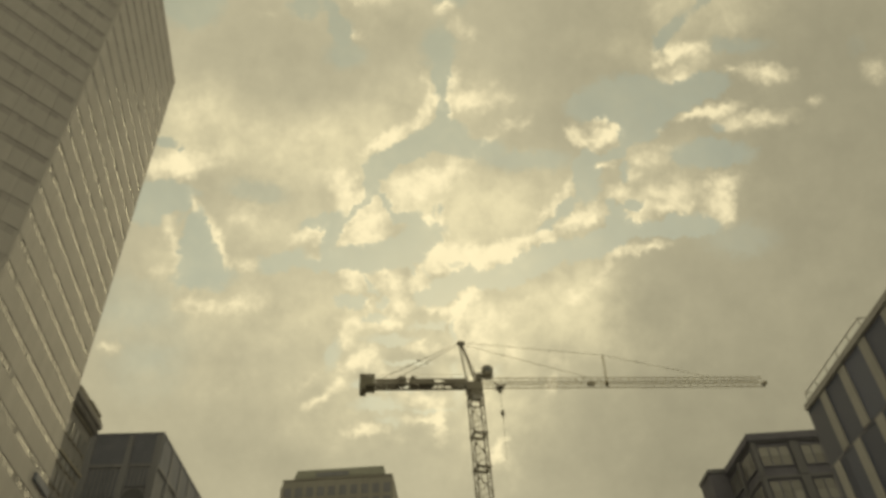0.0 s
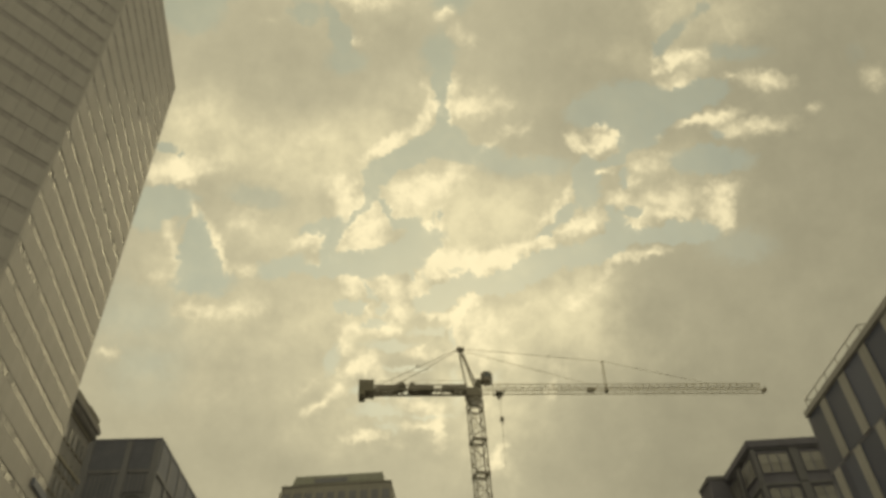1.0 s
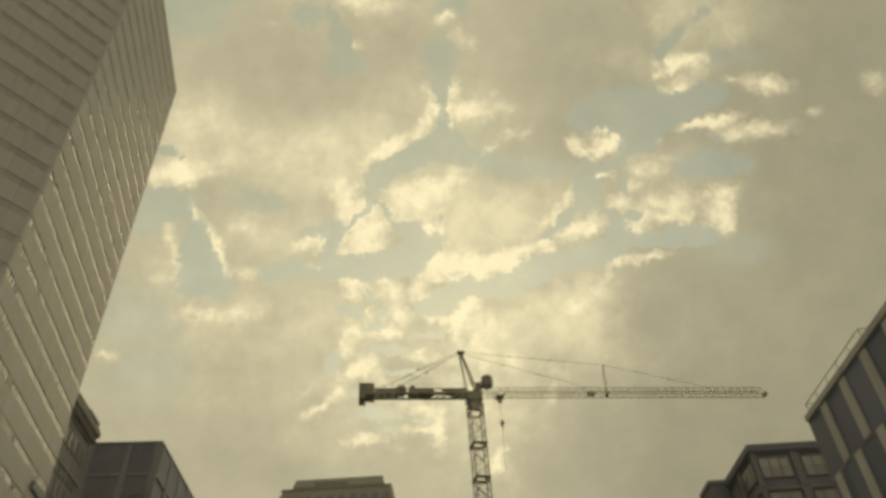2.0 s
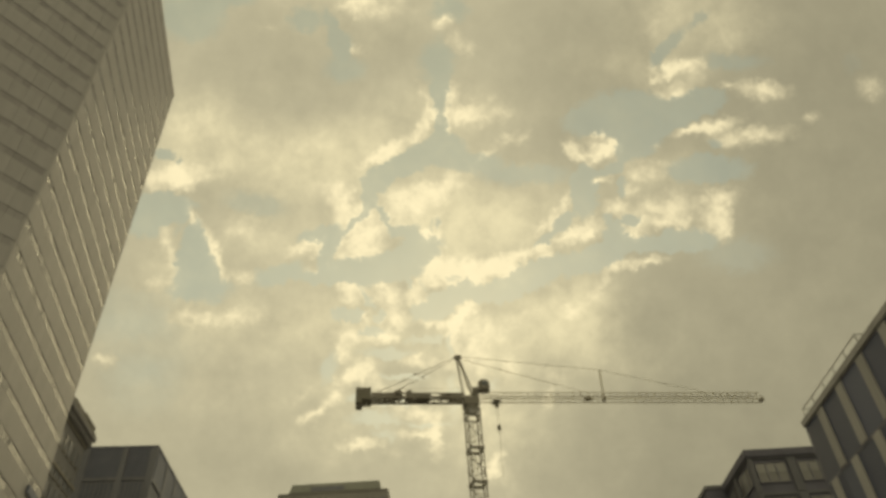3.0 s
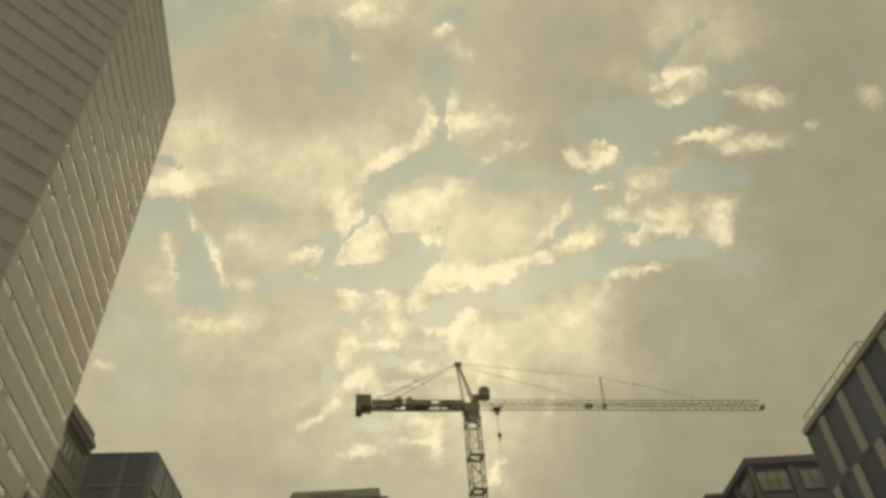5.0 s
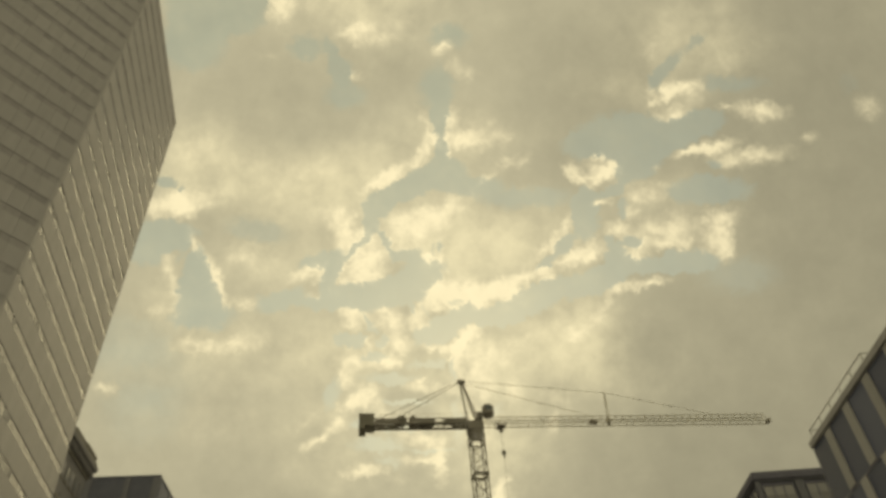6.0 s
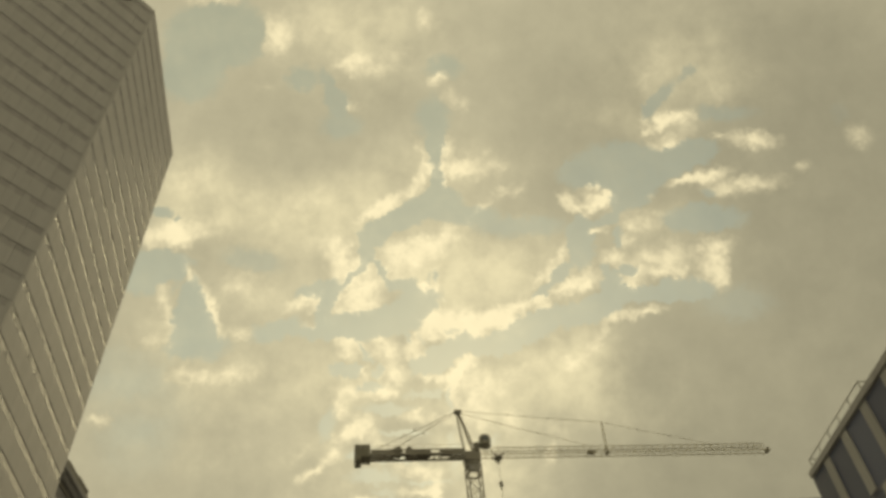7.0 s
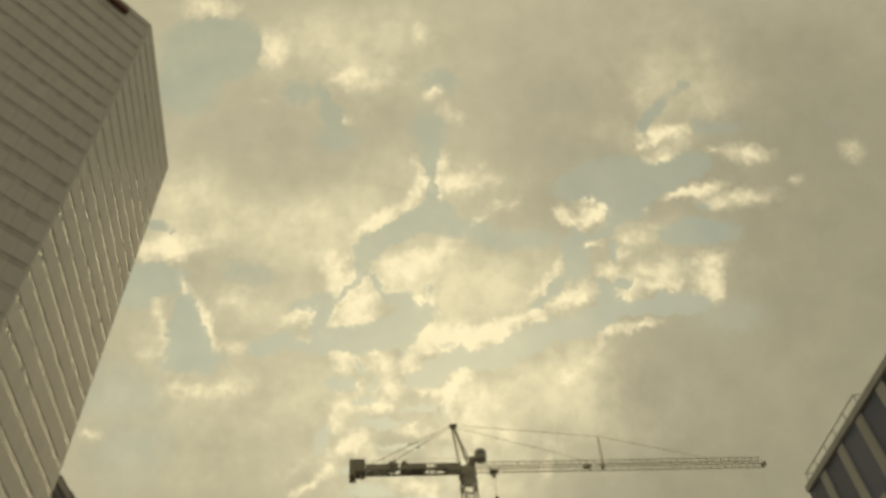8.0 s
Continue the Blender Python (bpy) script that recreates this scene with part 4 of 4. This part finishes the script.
    bays = 38
    step_x = (j1 - j0) / bays
    for i in range(bays):
        x, xm, xn = j0 + i * step_x, j0 + (i + 0.5) * step_x, j0 + (i + 1) * step_x
        for y in (-hw, hw):
            part("lacing", rod((x, y, zl), (xm, 0, zh), 0.024, 5), CRANE_PAINT, c, m=m)
            part("lacing", rod((xm, 0, zh), (xn, y, zl), 0.024, 5), CRANE_PAINT, c, m=m)
        part("cross_bar", rod((x, -hw, zl), (xn, hw, zl), 0.022, 5), CRANE_PAINT, c, m=m)
    part("walkway", box((j0, -0.1, zl + 0.78), (j1 - 1, 0.1, zl + 0.82)), CRANE_PAINT, c, "thin walkway inside the jib", m=m)
    part("jib_end", soft_edges(box((j1 - 0.3, -0.55, zl - 0.12), (j1 + 0.2, 0.55, zl + 0.5)), 0.1, 2), CRANE_DARK, c, "dark jib end sheave", m=m)
    # post and pendant bars
    for y in (-0.35, 0.35):
        part("pendant_post", rod((21.9, y * 1.6, zl), (22.2, y * 0.4, 65.0), 0.06, 6), CRANE_PAINT, c, m=m)
    pend = (((peak[0] + 0.6, peak[2]), (22.2, 65.0)), ((22.2, 65.0), (39.4, 60.75)), ((peak[0] + 0.6, 67.0), (18.9, 60.8)))
    for (xa, za), (xb, zb) in pend:
        part("pendant_bar", rod((xa, 0, za), (xb, 0, zb), 0.032, 6), CRANE_PAINT, c, m=m)
        for f in (0.33, 0.62):
            xx, zz = xa + (xb - xa) * f, za + (zb - za) * f
            part("pendant_joint", soft_edges(box((xx - 0.22, -0.07, zz - 0.055), (xx + 0.22, 0.07, zz + 0.055)), 0.02), CRANE_DARK, c, m=m)
    # machinery on the jib
    part("trolley_winch", soft_edges(box((18.7, -0.45, zl + 0.12), (19.9, 0.45, zl + 0.62)), 0.1, 2), CRANE_DARK, c, "dark trolley winch drum", m=m)
    part("winch_frame", soft_edges(box((21.65, -0.45, zl + 0.05), (22.15, 0.45, zl + 0.5)), 0.08), CRANE_DARK, c, m=m)
    # counter-jib: deep side frames with open panels, deck and rails
    for y in (-0.95, 0.95):
        part("counter_beam", soft_edges(box((-16.2, y - 0.14, 59.12), (-1.0, y + 0.14, 59.42)), 0.03), CRANE_DARK, c, "dark counter-jib beam", m=m)
        part("top_beam", soft_edges(box((-15.7, y - 0.08, 59.92), (-1.0, y + 0.08, 60.1)), 0.03), CRANE_DARK, c, m=m)
        for i in range(9):
            x = -15.4 + i * 1.75
            part("frame_post", soft_edges(box((x - 0.09, y - 0.09, 59.4), (x + 0.09, y + 0.09, 59.93)), 0.02), CRANE_DARK, c, m=m)
            if i not in (2, 5, 6):
                part("side_plate", box((x + 0.1, y - 0.03, 59.42), (min(x + 1.65, -1.05), y + 0.03, 59.9)), CRANE_DARK, c, m=m)
    for i in range(14):
        x = -15.6 + i * 1.1
        part("cross_beam", box((x - 0.08, -0.8, 59.1), (x + 0.08, 0.8, 59.3)), CRANE_DARK, c, m=m)
    for i in range(8):
        x = -14.6 + i * 1.85
        part("rail_post", rod((x, -1.05, 60.05), (x, -1.05, 60.75), 0.022, 5), CRANE_PAINT, c, m=m)
    part("hand_rail", rod((-14.6, -1.05, 60.75), (-1.6, -1.05, 60.75), 0.022, 5), CRANE_PAINT, c, m=m)
    part("hoist_winch", soft_edges(box((-12.2, -0.8, 59.4), (-10.6, 0.8, 60.85)), 0.3, 2), CRANE_DARK, c, "dark hoist winch housing", m=m)
    part("hoist_drum", rod((-9.6, -0.7, 60.3), (-9.6, 0.7, 60.3), 0.45, 14), CRANE_DARK, c, m=m)
    part("control_box", soft_edges(box((-8.6, -0.7, 59.4), (-6.2, 0.7, 60.25)), 0.08, 2), CRANE_DARK, c, "dark electrical cabinet", m=m)
    part("control_box", soft_edges(box((-4.6, -0.5, 59.5), (-2.9, 0.5, 60.35)), 0.08, 2), CRANE_DARK, c, "dark electrical cabinet", m=m)
    for x, wide, low in ((-18.0, 1.0, 58.25), (-16.98, 0.66, 58.85), (-16.3, 0.68, 58.8)):
        part("counterweight", soft_edges(box((x, -1.25, low), (x + wide, 1.25, 60.9)), 0.04, 2), CRANE_BLOCK, c, "pale concrete counterweight slab", m=m)
    for y in (-0.75, 0.75):
        part("back_stay", rod((peak[0], y * 0.35, 67.3), (-13.9 + y * 0.8, y, 60.3), 0.045, 6), CABLE, c, m=m)
        part("stay_joint", soft_edges(box((-8.15 + y, y * 0.7 - 0.07, 63.68), (-7.75 + y, y * 0.7 + 0.07, 63.88)), 0.03), CRANE_DARK, c, m=m)
    # trolley and hook
    trolley = part("trolley", soft_edges(box((3.7, -0.7, zl - 0.42), (4.8, 0.7, zl - 0.16)), 0.08, 2), CRANE_DARK, c, "dark hook trolley under the jib", m=m)
    part("sheave_block", soft_edges(box((3.95, -0.3, zl - 1.15), (4.55, 0.3, zl - 0.45)), 0.1, 2), CRANE_DARK, trolley, m=m)
    for x, lean in ((3.45, -0.15), (5.05, 0.15)):
        part("trolley_frame", rod((x, -0.7, zl - 0.35), (x + lean, -0.7, zl + 0.6), 0.045, 6), CRANE_DARK, trolley, m=m)
        part("trolley_frame", rod((x, 0.7, zl - 0.35), (x + lean, 0.7, zl + 0.6), 0.045, 6), CRANE_DARK, trolley, m=m)
    for x in (3.7, 4.9):
        for y in (-hw, hw):
            part("wheel", rod((x, y - 0.08, zl - 0.02), (x, y + 0.08, zl - 0.02), 0.15, 12), CRANE_DARK, trolley, m=m)
    for x in (4.05, 4.45):
        part("hoist_rope", rod((x, 0, zl - 0.7), (x * 0.5 + 2.13, 0, 54.9), 0.018, 5), CABLE, c, m=m)
    hook = part("hook_block", soft_edges(box((4.0, -0.22, 54.0), (4.55, 0.22, 54.95)), 0.14, 2), CRANE_DARK, c, "dark hook block", m=m)
    part("hook", rod((4.27, 0, 53.5), (4.27, 0, 54.05), 0.09, 8), CRANE_DARK, hook, m=m)
    part("sling", rod((4.27, 0, 53.6), (4.1, 0, 46.5), 0.022, 5), CABLE, hook, "thin hanging sling", m=m)


tower_crane()
